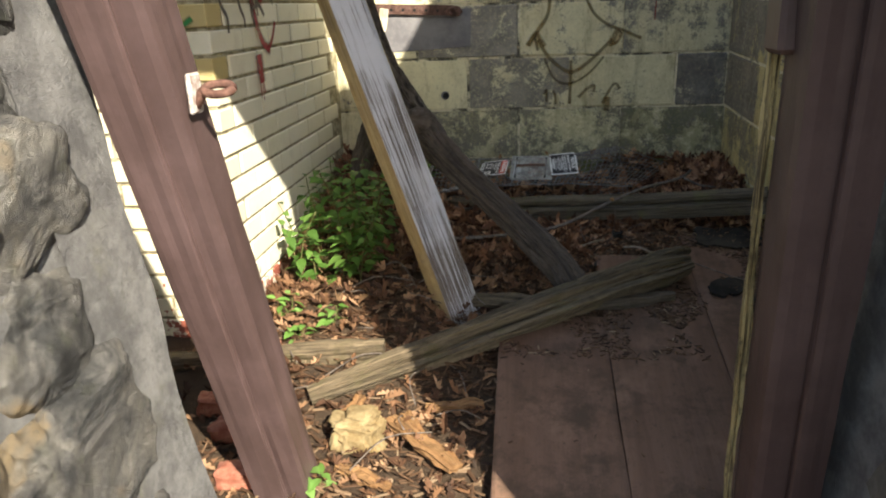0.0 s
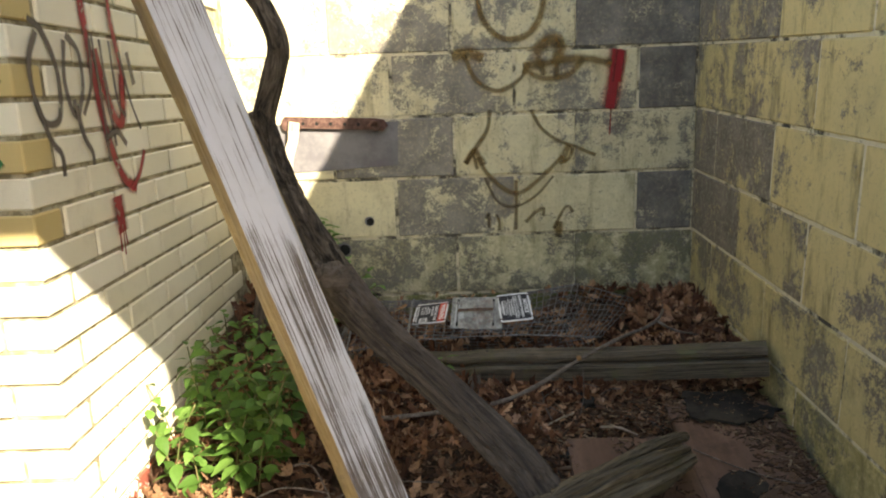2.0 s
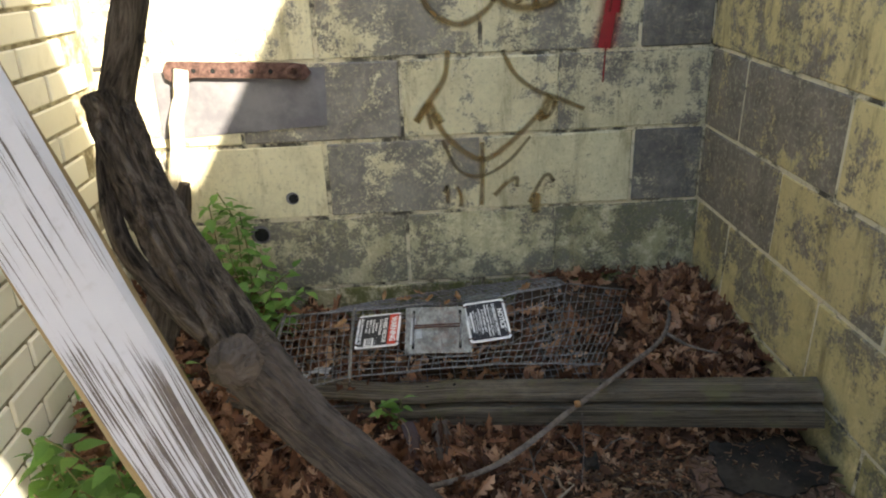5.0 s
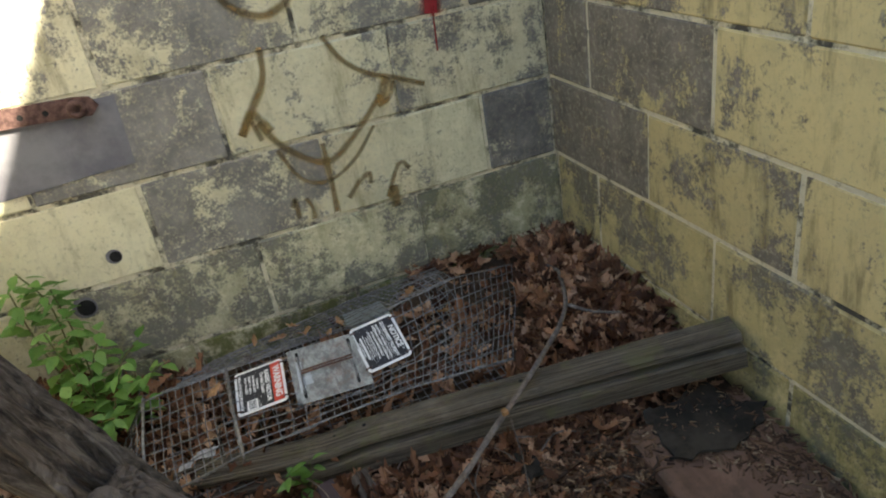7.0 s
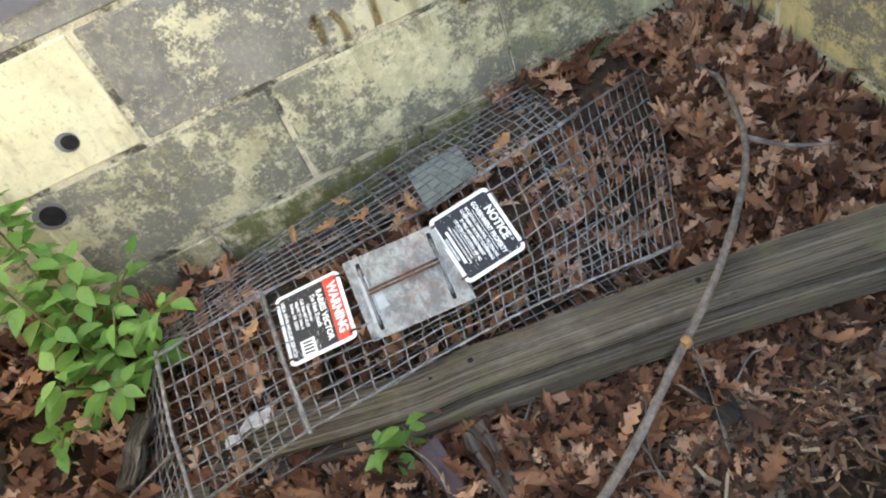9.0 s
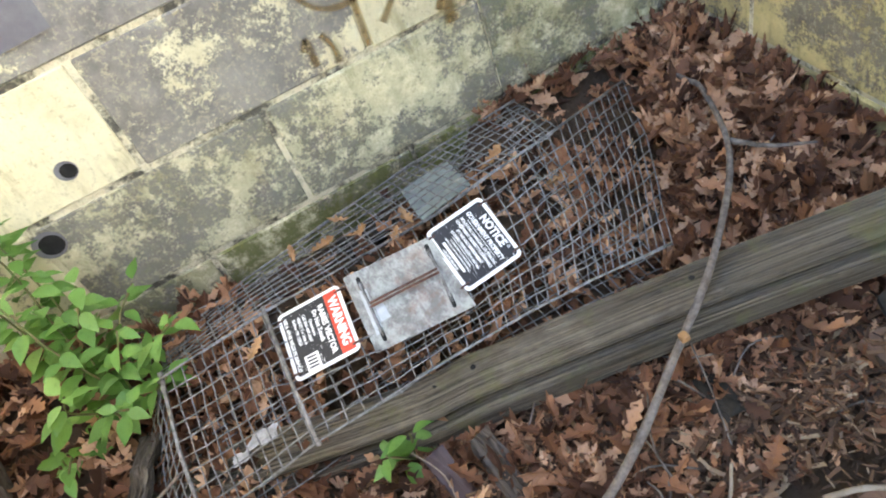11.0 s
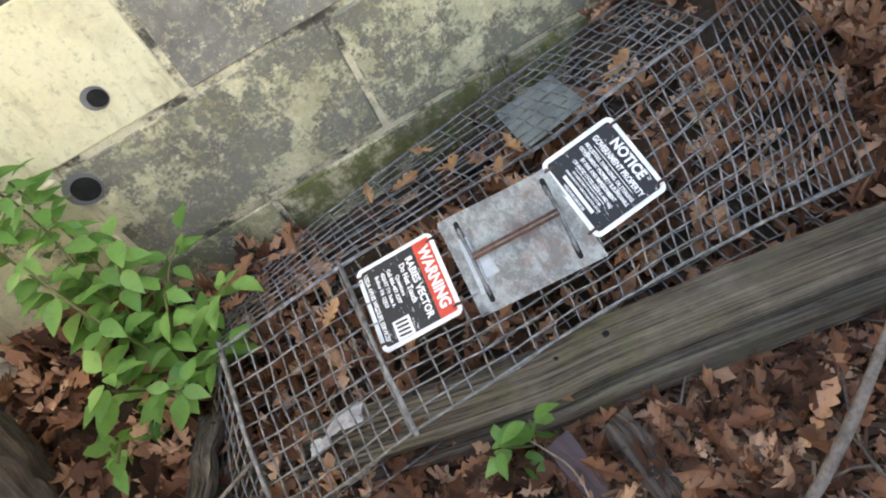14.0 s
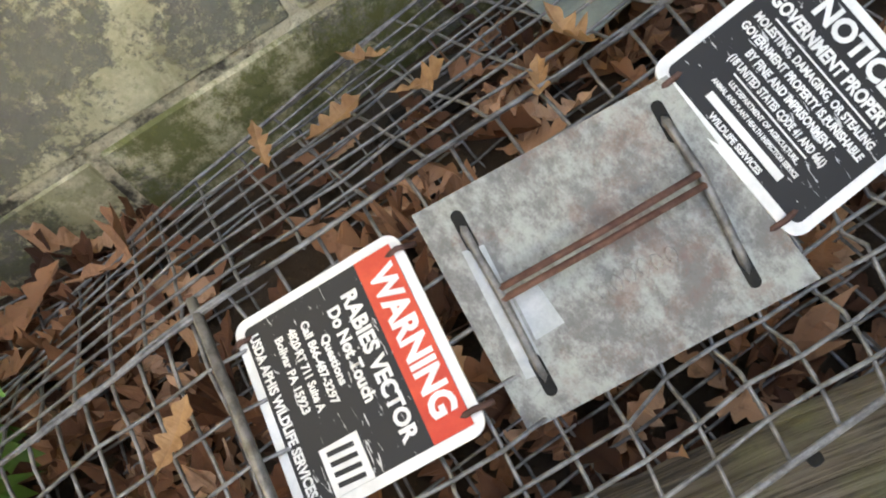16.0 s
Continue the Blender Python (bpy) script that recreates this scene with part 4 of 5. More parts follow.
child("slat", sweep("slat", line((-1.325, -0.03, 0.905), (-1.455, -0.045, 0.27), 20, 0.01, 4), timber_section(0.030, 0.014, 4, 0.004, 81), PALE_WOOD, up=(0, 1, 0), smooth=False), slat)

# ---- graffiti, sprayed on the walls ----


def ribbon(points, width, n=40):
    """A flat sprayed line in wall coordinates (along, up)."""
    path = smooth_path([(a, 0, b) for a, b in points], n)
    verts, faces, uvs = [], [], []
    for i, p in enumerate(path):
        t = (path[min(i + 1, n)] - path[max(i - 1, 0)]).normalized()
        s = Vector((-t.z, 0, t.x)) * width * 0.68 * (1 + 0.3 * noise.noise((p.x * 20, p.z * 20, 1)))
        verts += [p - s, p + s]
        uvs += [(0, i / n), (1, i / n)]
    faces = [(2 * i, 2 * i + 1, 2 * i + 3, 2 * i + 2) for i in range(n)]
    return verts, faces, uvs


def spray_on(name, strokes, material, to_world, wall, label):
    verts, faces, uvs = [], [], []
    for k, (pts, width) in enumerate(strokes):
        v, f, u = ribbon(pts, width)
        o = len(verts)
        verts += [to_world(p.x, p.z, 0.0004 * k) for p in v]
        faces += [tuple(o + i for i in q) for q in f]
        uvs += u
    child(name, mesh(name, verts, faces, material, uvs), wall, label).visible_shadow = False


on_back = lambda a, b, k: (a, -0.0045 - k, b)
on_brick = lambda a, b, k: (BX + 0.0035 + k, a, b)
spray_on("face_graffiti", [
    ([(-0.72, 1.36), (-0.70, 1.22), (-0.63, 1.15), (-0.54, 1.17), (-0.50, 1.28), (-0.55, 1.40)], 0.022),
    ([(-0.80, 1.10), (-0.74, 1.11), (-0.70, 1.09)], 0.04), ([(-0.76, 1.10), (-0.72, 1.02), (-0.65, 0.985), (-0.58, 1.02), (-0.55, 1.07)], 0.017),
    ([(-0.57, 1.05), (-0.50, 1.02), (-0.42, 1.03), (-0.37, 1.08)], 0.02), ([(-0.57, 1.06), (-0.48, 1.07), (-0.38, 1.08), (-0.28, 1.06)], 0.026),
    ([(-0.53, 1.10), (-0.49, 1.14), (-0.45, 1.13), (-0.46, 1.07)], 0.04), ([(-0.52, 1.09), (-0.50, 1.03)], 0.02), ([(-0.46, 1.08), (-0.46, 1.02)], 0.02),
    ([(-0.68, 0.925), (-0.69, 0.86), (-0.73, 0.80), (-0.765, 0.75)], 0.017), ([(-0.545, 0.92), (-0.51, 0.86), (-0.46, 0.82), (-0.41, 0.80), (-0.33, 0.765)], 0.013),
    ([(-0.765, 0.75), (-0.735, 0.79), (-0.715, 0.77), (-0.70, 0.745)], 0.022), ([(-0.74, 0.79), (-0.725, 0.73)], 0.012),
    ([(-0.725, 0.77), (-0.68, 0.70), (-0.60, 0.645), (-0.53, 0.68), (-0.44, 0.765)], 0.016), ([(-0.44, 0.745), (-0.43, 0.78), (-0.415, 0.80)], 0.026), ([(-0.45, 0.74), (-0.42, 0.755), (-0.405, 0.79)], 0.012),
    ([(-0.70, 0.70), (-0.66, 0.62), (-0.60, 0.60), (-0.53, 0.635), (-0.47, 0.70)], 0.011), ([(-0.597, 0.69), (-0.597, 0.60), (-0.60, 0.52)], 0.014),
    ([(-0.565, 0.545), (-0.53, 0.58), (-0.505, 0.59), (-0.505, 0.565)], 0.014), ([(-0.47, 0.52), (-0.44, 0.58), (-0.42, 0.595), (-0.405, 0.575)], 0.013), ([(-0.45, 0.545), (-0.455, 0.49)], 0.026),
    ([(-0.70, 0.56), (-0.69, 0.575), (-0.69, 0.53)], 0.014), ([(-0.665, 0.575), (-0.655, 0.55), (-0.655, 0.52)], 0.012),
], SPRAY_BROWN, on_back, wall_back, "brown sprayed line drawing of a face shape")
spray_on("red_mark", [([(-0.262, 1.105), (-0.27, 1.03), (-0.285, 0.915)], 0.05), ([(-0.25, 1.10), (-0.262, 1.0)], 0.035), ([(-0.28, 0.93), (-0.284, 0.83)], 0.006)], SPRAY_RED, on_back, wall_back, "red sprayed stroke")
spray_on("grey_letters", [
    ([(-1.13, 1.12), (-1.165, 1.06), (-1.15, 0.97), (-1.09, 0.965), (-1.075, 1.05), (-1.11, 1.12), (-1.15, 1.14)], 0.017),
    ([(-1.16, 1.0), (-1.13, 0.93), (-1.10, 0.90), (-1.10, 0.86)], 0.015), ([(-1.04, 1.11), (-1.055, 1.03), (-1.03, 0.97), (-0.99, 1.02), (-0.99, 1.09), (-1.03, 1.12)], 0.015),
    ([(-1.03, 1.0), (-1.01, 0.93), (-0.985, 0.895), (-0.985, 0.87)], 0.015), ([(-1.0, 0.97), (-0.955, 1.03), (-0.94, 1.12)], 0.013),
    ([(-0.93, 1.13), (-0.92, 1.0), (-0.915, 0.87)], 0.012), ([(-0.90, 1.12), (-0.89, 0.98), (-0.88, 0.90)], 0.012), ([(-0.92, 0.92), (-0.87, 0.93), (-0.83, 0.90)], 0.015),
    ([(-0.86, 1.12), (-0.85, 1.0), (-0.82, 0.96)], 0.012), ([(-0.82, 1.10), (-0.79, 1.0), (-0.75, 0.93)], 0.012), ([(-0.78, 1.10), (-0.76, 1.03)], 0.02),
], SPRAY_GREY, on_brick, wall_left, "grey sprayed lettering strokes")
spray_on("red_letters", [
    ([(-0.965, 1.35), (-0.95, 1.15), (-0.925, 0.98), (-0.90, 0.90), (-0.86, 0.83), (-0.80, 0.80)], 0.034), ([(-0.92, 1.10), (-0.88, 0.98), (-0.835, 0.95), (-0.81, 1.05)], 0.032),
    ([(-0.85, 1.3), (-0.83, 1.15), (-0.81, 1.05), (-0.83, 0.97)], 0.022), ([(-0.83, 0.80), (-0.78, 0.83), (-0.74, 0.88)], 0.018),
    ([(-0.905, 0.795), (-0.903, 0.76), (-0.898, 0.715)], 0.058), ([(-0.915, 0.73), (-0.915, 0.675)], 0.009), ([(-0.893, 0.73), (-0.887, 0.685)], 0.008), ([(-0.90, 0.72), (-0.902, 0.665)], 0.006),
], SPRAY_RED, on_brick, wall_left, "red sprayed strokes and drips")
spray_on("green_mark", [([(-1.66, 0.98), (-1.60, 1.0), (-1.555, 1.04)], 0.02), ([(-1.62, 0.87), (-1.57, 0.90)], 0.018)], SPRAY_GREEN, lambda a, b, k: (a, BY - 0.003 - k, b), wall_left_front, "green sprayed strokes")

# ---- leaf litter ----


def oak_leaf():
    """Outline of a lobed leaf, length 1, about its stalk; with a middle rib."""
    half = [(0.0, 0.012), (0.10, 0.03), (0.17, 0.12), (0.22, 0.155), (0.26, 0.12), (0.30, 0.08), (0.36, 0.19), (0.42, 0.245), (0.46, 0.20), (0.50, 0.105),
            (0.57, 0.20), (0.63, 0.255), (0.67, 0.20), (0.71, 0.11), (0.78, 0.17), (0.84, 0.165), (0.90, 0.08), (1.0, 0.0)]
    return half


HALF = oak_leaf()


def leaf_shape(verts, faces, m, size, curl, fold):
    """A dry leaf: folded along the rib, bowed along its length, each lobe rolled its own way."""
    base = len(verts)
    n = len(HALF)
    narrow = 0.9 - 0.25 * min(1.0, abs(fold))
    twist, phase = random.gauss(0, 0.5), random.uniform(0, 6.28)
    for side in (1, -1):
        for x, w in HALF:
            roll = curl * (0.4 + 1.1 * math.sin(x * 8.5 + phase + side))
            z = fold * w + curl * (x - 0.4) ** 2 + roll * w * w * 2.2 + twist * (x - 0.5) * w * side
            verts.append(m @ Vector((x * size, w * side * size * narrow, z * size)))
    for x, w in HALF:
        verts.append(m @ Vector((x * size, 0.03 * twist * size * math.sin(x * 4), curl * (x - 0.4) ** 2 * size)))
    for i in range(n - 1):
        faces.append((base + 2 * n + i, base + 2 * n + i + 1, base + i + 1, base + i))
        faces.append((base + n + i, base + n + i + 1, base + 2 * n + i + 1, base + 2 * n + i))


random.seed(7)
lv, lf = [], []
near_v, near_f = [], []


def scatter(count, x0, x1, y0, y1, keep, lift, size, into=(lv, lf)):
    made = 0
    while made < count:
        x, y = random.uniform(x0, x1), random.uniform(y0, y1)
        if not keep(x, y):
            continue
        made += 1
        tilt = random.gauss(0, 22)
        m = pose(x, y, ground_z(x, y) + random.uniform(0.002, lift), tilt, random.gauss(0, 18), random.uniform(0, 360))
        leaf_shape(*into, m, random.uniform(*size), random.gauss(0.5, 0.9), random.uniform(-0.3, 1.3))


under_cage = lambda x, y: y > -0.50 and y < -0.03 and x < -0.40 + (y + 0.49) * 0.53 + 0.02
inside = lambda x, y: not (x > -0.85 and y < (-0.78 if x > -0.5 else -1.02))
scatter(1900, -0.45, -0.005, -0.62, -0.005, lambda x, y: not under_cage(x, y), 0.035, (0.035, 0.07))
scatter(240, -0.45, -0.15, -0.5, -0.05, under_cage, 0.004, (0.035, 0.06))
scatter(520, -1.15, -0.4, -0.5, -0.02, lambda x, y: y < -0.11 or random.random() < 0.12, 0.02, (0.04, 0.075))
scatter(2400, -1.5, -0.1, -0.86, -0.45, lambda x, y: inside(x, y) and (x < -0.6 or y > -0.64 or random.random() < 0.12), 0.022, (0.032, 0.068))
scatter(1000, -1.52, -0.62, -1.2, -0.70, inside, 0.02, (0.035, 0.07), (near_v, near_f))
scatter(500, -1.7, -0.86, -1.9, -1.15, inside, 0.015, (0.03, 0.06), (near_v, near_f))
scatter(800, -1.5, -1.0, -0.60, -0.02, inside, 0.03, (0.04, 0.08))
scatter(2200, -0.75, -0.05, -0.98, -0.55, inside, 0.016, (0.012, 0.03))
thing("leaf_litter", mesh("leaf_litter", lv, lf, DRY_LEAF), "thick litter of curled brown oak leaves", "leaf litter", "stuff")

# Same litter in the darkened colours, where the sun falls brightest.
thing("leaf_litter", mesh("leaf_litter", near_v, near_f, SUN_DARKENED_LEAF), "brown leaf litter beside the brick wall, colour darkened against the sun", "leaf litter", "stuff")

cv, cf = [], []


def chip(m, l, w, h):
    b = len(cv)
    for z_ in (0, h):
        for x, y in ((-l / 2, -w / 2), (l / 2, -w / 2 * random.uniform(0.2, 1)), (l / 2 * random.uniform(0.7, 1), w / 2), (-l / 2, w / 2 * random.uniform(0.3, 1))):
            cv.append(m @ Vector((x, y, z_)))
    for q in ((3, 2, 1, 0), (4, 5, 6, 7), (0, 1, 5, 4), (1, 2, 6, 5), (2, 3, 7, 6), (3, 0, 4, 7)):
        cf.append(tuple(b + i for i in q))


def chips(count, x0, x1, y0, y1, size, on_deck=False, keep=lambda x, y: True, lift=0.001):
    for _ in range(count):
        x, y = random.uniform(x0, x1), random.uniform(y0, y1)
        if not keep(x, y):
            continue
        z_ = deck_z(y) + lift if on_deck else ground_z(x, y) + random.uniform(0.0, 0.014)
        l = random.uniform(*size)
        chip(pose(x, y, z_, random.gauss(0, 8 if on_deck else 16), random.gauss(0, 8 if on_deck else 16), random.uniform(0, 360)), l, min(0.008, l * random.uniform(0.06, 0.32)), 0.002)


patchy = lambda x, y: noise.noise((x * 6, y * 6, 4)) > -0.1
chips(5500, -0.95, -0.05, -1.02, -0.5, (0.008, 0.035), keep=inside)
chips(1200, -0.75, -0.1, -0.95, -0.55, (0.025, 0.07), keep=inside)
chips(2400, -1.5, -0.84, -1.95, -1.0, (0.01, 0.05))
chips(1500, -0.83, -0.30, -1.38, -1.05, (0.005, 0.022), True, lambda x, y: y > -1.34 + 0.06 * noise.noise((x * 9, 0, 0)) and patchy(x, y))
chips(2400, -0.45, -0.02, -1.25, -0.70, (0.004, 0.022), True, patchy)
chips(500, -0.12, -0.015, -1.5, -0.70, (0.006, 0.03), True)
chips(900, -0.42, -0.02, -1.24, -0.66, (0.004, 0.016), True, lambda x, y: any(math.hypot(x - a, y - b) < r for a, b, r in ((-0.14, -0.735, 0.10), (-0.20, -1.02, 0.05), (-0.09, -1.13, 0.075))), 0.0075)
chips(160, -0.80, -0.32, -2.2, -1.3, (0.004, 0.014), True, lambda x, y: noise.noise((x * 9, y * 9, 8)) > 0.25)
thing("bark_debris", mesh("bark_debris", cv, cf, CHIPS), "fine brown bark chips and wood crumbs", "debris", "stuff")

tw = []
for _ in range(70):
    x, y = random.uniform(-1.45, -0.2), random.uniform(-1.6, -0.35)
    a, l = random.uniform(0, 6.28), random.uniform(0.06, 0.22)
    if x > -0.85 and y < -0.8:
        continue
    zz = ground_z(x, y) + 0.024
    tw.append(smooth_path([(x, y, zz), (x + l * 0.5 * math.cos(a), y + l * 0.5 * math.sin(a), zz + 0.012), (x + l * math.cos(a + 0.3), y + l * math.sin(a + 0.3), zz + random.uniform(-0.01, 0.02))], 6))
thing("fine_twigs", wires("fine_twigs", tw, 0.0016, TWIG), "thin dry twigs scattered in the litter", "twigs", "stuff")

# ---- stones and rotten pieces on the floor ----
rock = thing("rock", lump("rock", (0.115, 0.085, 0.085), OCHRE_STONE, 0.45, 3.3, 4, 0.35), "single yellowish rough field stone on the soil", "rock", at=(-1.135, -1.60, ground_z(-1.135, -1.60) + 0.035))


def slab(label, x, y, w, d, turn, seed, material=SLATE, on_deck=False):
    rnd = random.Random(seed)
    turns = [(q + rnd.uniform(-0.3, 0.3)) / 8 * 2 * math.pi for q in range(8)]
    knees = [(math.cos(a) * w / 2 * rnd.uniform(0.65, 1.25), math.sin(a) * d / 2 * rnd.uniform(0.65, 1.25)) for a in turns]
    rim = []
    for q, (a, b) in enumerate(knees):
        a2, b2 = knees[(q + 1) % 8]
        rim += [(a + (a2 - a) * s + rnd.uniform(-1, 1) * 0.035 * w, b + (b2 - b) * s + rnd.uniform(-1, 1) * 0.035 * w) for s in (0, 0.2, 0.4, 0.6, 0.8)]
    n = len(rim)
    v = [(a, b, z_) for z_ in (0.0, 0.007) for a, b in rim]
    me = mesh("slate", v, [tuple(reversed(range(n))), tuple(range(n, 2 * n))] + [(i, (i + 1) % n, (i + 1) % n + n, i + n) for i in range(n)], material)
    ob = thing("slate_piece", me, label, "slate", group="slate pieces")
    z_ = deck_z(y) if on_deck else ground_z(x, y) + 0.012
    ob.matrix_world = pose(x, y, z_, 8 if y > -1 else 11, 0, turn)


slab("large black slate slab beside the block wall", -0.14, -0.735, 0.26, 0.18, 10, 1, on_deck=True)
slab("small rounded black slate piece in the litter", -0.555, -0.880, 0.09, 0.065, 0, 2)
slab("black mossy slate piece lying on the planks", -0.20, -1.02, 0.15, 0.10, 30, 3, on_deck=True)
slab("black tar felt scrap lying on the planks", -0.09, -1.13, 0.22, 0.14, -20, 4, on_deck=True)
slab("small black slate chip on the planks", -0.32, -0.93, 0.07, 0.05, 50, 5, on_deck=True)
random.seed(12)
for i, (x, y, l, a) in enumerate(((-0.99, -1.62, 0.26, -48), (-0.93, -1.48, 0.14, 10), (-1.10, -1.73, 0.14, -30), (-1.02, -1.55, 0.12, -60), (-1.17, -1.50, 0.10, 80))):
    ob = thing("rotten_wood", None, "orange crumbling piece of rotten wood", "rotten wood", group="rotten wood pieces", at=(x, y, ground_z(x, y) + 0.015))
    d = Vector((math.cos(radians(a)), math.sin(radians(a)), 0.03)) * l / 2
    p = Vector((x, y, ground_z(x, y) + 0.018))
    child("piece", sweep("piece", line(p - d, p + d, 12, 0.004, i), timber_section(0.045 if l > 0.2 else 0.03, 0.016, 4, 0.008, i * 7.0, lambda s: 1 - 0.5 * abs(s - 0.5)), ROT_WOOD, smooth=False), ob)
for i, (x, y) in enumerate(((-1.42, -1.62), (-1.50, -1.52), (-1.36, -1.75), (-1.47, -1.28))):
    thing("broken_brick", lump("broken_brick", (0.10, 0.06, 0.05), plain("broken_red_brick", (0.25, 0.08, 0.05), (0.36, 0.16, 0.11), 0.9), 0.3, i * 3.0, 3), "piece of broken red brick", "brick", group="broken bricks", at=(x, y, ground_z(x, y) + 0.018))
thing("white_cup", lump("white_cup", (0.06, 0.05, 0.07), PLASTIC, 0.2, 8, 3), "crushed white plastic cup behind the post", "cup", at=(-1.49, -1.44, ground_z(-1.49, -1.44) + 0.03))
strip = thing("maroon_board", None, "thin broken maroon-painted board in the litter", "board", at=(-0.79, -0.57, 0.17))
child("board", sweep("board", line((-0.83, -0.515, 0.195), (-0.80, -0.68, 0.15), 8), timber_section(0.03, 0.012, 4, 0.004, 3), MAROON, smooth=False), strip)
strip = thing("bark_strip", None, "split reddish bark strip in the litter", "bark", at=(-0.75, -0.60, 0.16))
child("bark", sweep("bark", line((-0.765, -0.53, 0.20), (-0.745, -0.72, 0.15), 8, 0.006), timber_section(0.028, 0.02, 5, 0.008, 9), DARK_WOOD, smooth=False), strip)

# ---- the cage trap ----
trap = thing("cage_trap", None, "crushed galvanised wire cage trap with two metal signs", "trap", at=(-0.7, -0.3, 0.22))
RIDGE = [(-1.108, -0.290, 0.360), (-0.945, -0.262, 0.350), (-0.65, -0.262, 0.352), (-0.432, -0.275, 0.395), (-0.225, -0.130, 0.297)]
MIDLINE = [(-1.120, -0.385, 0.315), (-0.948, -0.392, 0.320), (-0.66, -0.405, 0.322), (-0.475, -0.400, 0.345), (-0.300, -0.300, 0.305)]
FRONT = [(-1.128, -0.478, 0.266), (-0.950, -0.478, 0.298), (-0.68, -0.474, 0.303), (-0.52, -0.482, 0.300), (-0.405, -0.495, 0.298)]
BACK = [(-1.165, -0.100, 0.245), (-0.97, -0.075, 0.275), (-0.68, -0.050, 0.295), (-0.55, -0.042, 0.300), (-0.393, -0.035, 0.305)]
FLOORLINE = [(-1.15, -0.480, 0.235), (-0.955, -0.452, 0.262), (-0.68, -0.440, 0.262), (-0.52, -0.445, 0.265), (-0.40, -0.462, 0.268)]
RIDGE_B = RIDGE[:3] + [(-0.52, -0.268, 0.38), (-0.432, -0.278, 0.395)]


def on_rail(points, u):
    f = max(0.0, min(1.0, u)) * (len(points) - 1)
    j = min(int(f), len(points) - 2)
    return Vector(points[j]).lerp(Vector(points[j + 1]), f - j)


def frame_of(center, right, upv):
    """A frame whose x runs along the lettering and y towards the top of the sign."""
    r = Vector(right).normalized()
    n = r.cross(Vector(upv)).normalized()
    u = n.cross(r)
    m = Matrix((r, u, n)).transposed().to_4x4()
    m.translation = Vector(center)
    return m


W_M = frame_of((-0.887, -0.3355, 0.333), (-0.0134, -0.1073, -0.030), (0.1008, -0.0107, 0.014))
N_M = frame_of((-0.6340, -0.3545, 0.3505), (0.0084, -0.0845, -0.0555), (0.096, 0.0015, 0.0034))
P_M = frame_of((-0.748, -0.3615, 0.3395), (-0.010, -0.092, -0.066), (0.154, -0.010, 0.009))
W_W, W_H = 0.111, 0.103
N_W, N_H = 0.106, 0.097
P_W, P_H = 0.118, 0.154


def under_plates(p):
    """The wire is pressed down where a sign or the guard lies on it."""
    for m, w, h in ((W_M, W_W, W_H), (N_M, N_W, N_H), (P_M, P_W, P_H)):
        q = m.inverted() @ p
        if abs(q.x) < w / 2 + 0.012 and abs(q.y) < h / 2 + 0.008 and q.z > -0.006:
            p = m @ Vector((q.x, q.y, -0.006))
    return p


def panel(name, rails, cell, seed, r=0.00118, label=""):
    """A sheet of welded wire stretched over rails; wires both ways, a little bent."""
    length = sum((on_rail(rails[0], i / 20) - on_rail(rails[0], (i + 1) / 20)).length for i in range(20))
    depth = sum((Vector(a[2]) - Vector(b[2])).length for a, b in zip(rails, rails[1:]))

    def at(u, v):
        f = v * (len(rails) - 1)
        j = min(int(f), len(rails) - 2)
        p = on_rail(rails[j], u).lerp(on_rail(rails[j + 1], u), f - j)
        p.z += 0.006 * noise.noise((p.x * 9 + seed, p.y * 9, 0)) + 0.0025 * noise.noise((p.x * 40 + seed, p.y * 40, 0))
        p.y += 0.003 * noise.noise((p.x * 25 + seed, p.y * 25, 7))
        p.x += 0.003 * noise.noise((p.x * 25 + seed, p.y * 25, 3))
        return under_plates(p)
    nu, nv = max(2, round(length / cell)), max(2, round(depth / cell))
    lines = [[at(i / nu, v) for v in np.linspace(0, 1, 20)] for i in range(nu + 1)]
    lines += [[at(u, j / nv) + Vector((0, 0, 0.0018)) for u in np.linspace(0, 1, nu + 1)] for j in range(nv + 1)]
    child(name, wires(name, lines, r, WIRE), trap, label)


panel("top_mesh", [RIDGE, MIDLINE, FRONT], 0.0235, 1)
panel("back_mesh", [RIDGE_B, BACK], 0.0235, 5)
panel("end_mesh", [[BACK[0], RIDGE[0], MIDLINE[0], FRONT[0]], [(-1.20, -0.13, 0.215), (-1.20, -0.28, 0.235), (-1.205, -0.40, 0.225), (-1.20, -0.50, 0.215)]], 0.0235, 13)
panel("floor_mesh", [[(p[0], p[1] + 0.03, ground_z(p[0], p[1]) + 0.03) for p in BACK], [(p[0], p[1], ground_z(p[0], p[1]) + 0.03) for p in FLOORLINE]], 0.0235, 17)
for u, nm in ((0.0, "end_bar"), (0.25, "door_bar")):
    child(nm, wires(nm, [[on_rail(RIDGE, u) + Vector((0.003, 0.01, 0.004)), on_rail(MIDLINE, u) + Vector((0, 0, 0.006)), on_rail(FRONT, u) + Vector((0, -0.006, 0.002)), on_rail(FLOORLINE, u)]], 0.0032, WIRE), trap, "thick wire door bar")
for rails, nm in ((RIDGE, "ridge_wire"), (FRONT, "front_wire"), (BACK, "back_wire")):
    child(nm, wires(nm, [[on_rail(rails, u) + Vector((0, 0, 0.002 + 0.004 * noise.noise((u * 9, 0, 3)))) for u in np.linspace(0, 1, 40)]], 0.0017, WIRE), trap)
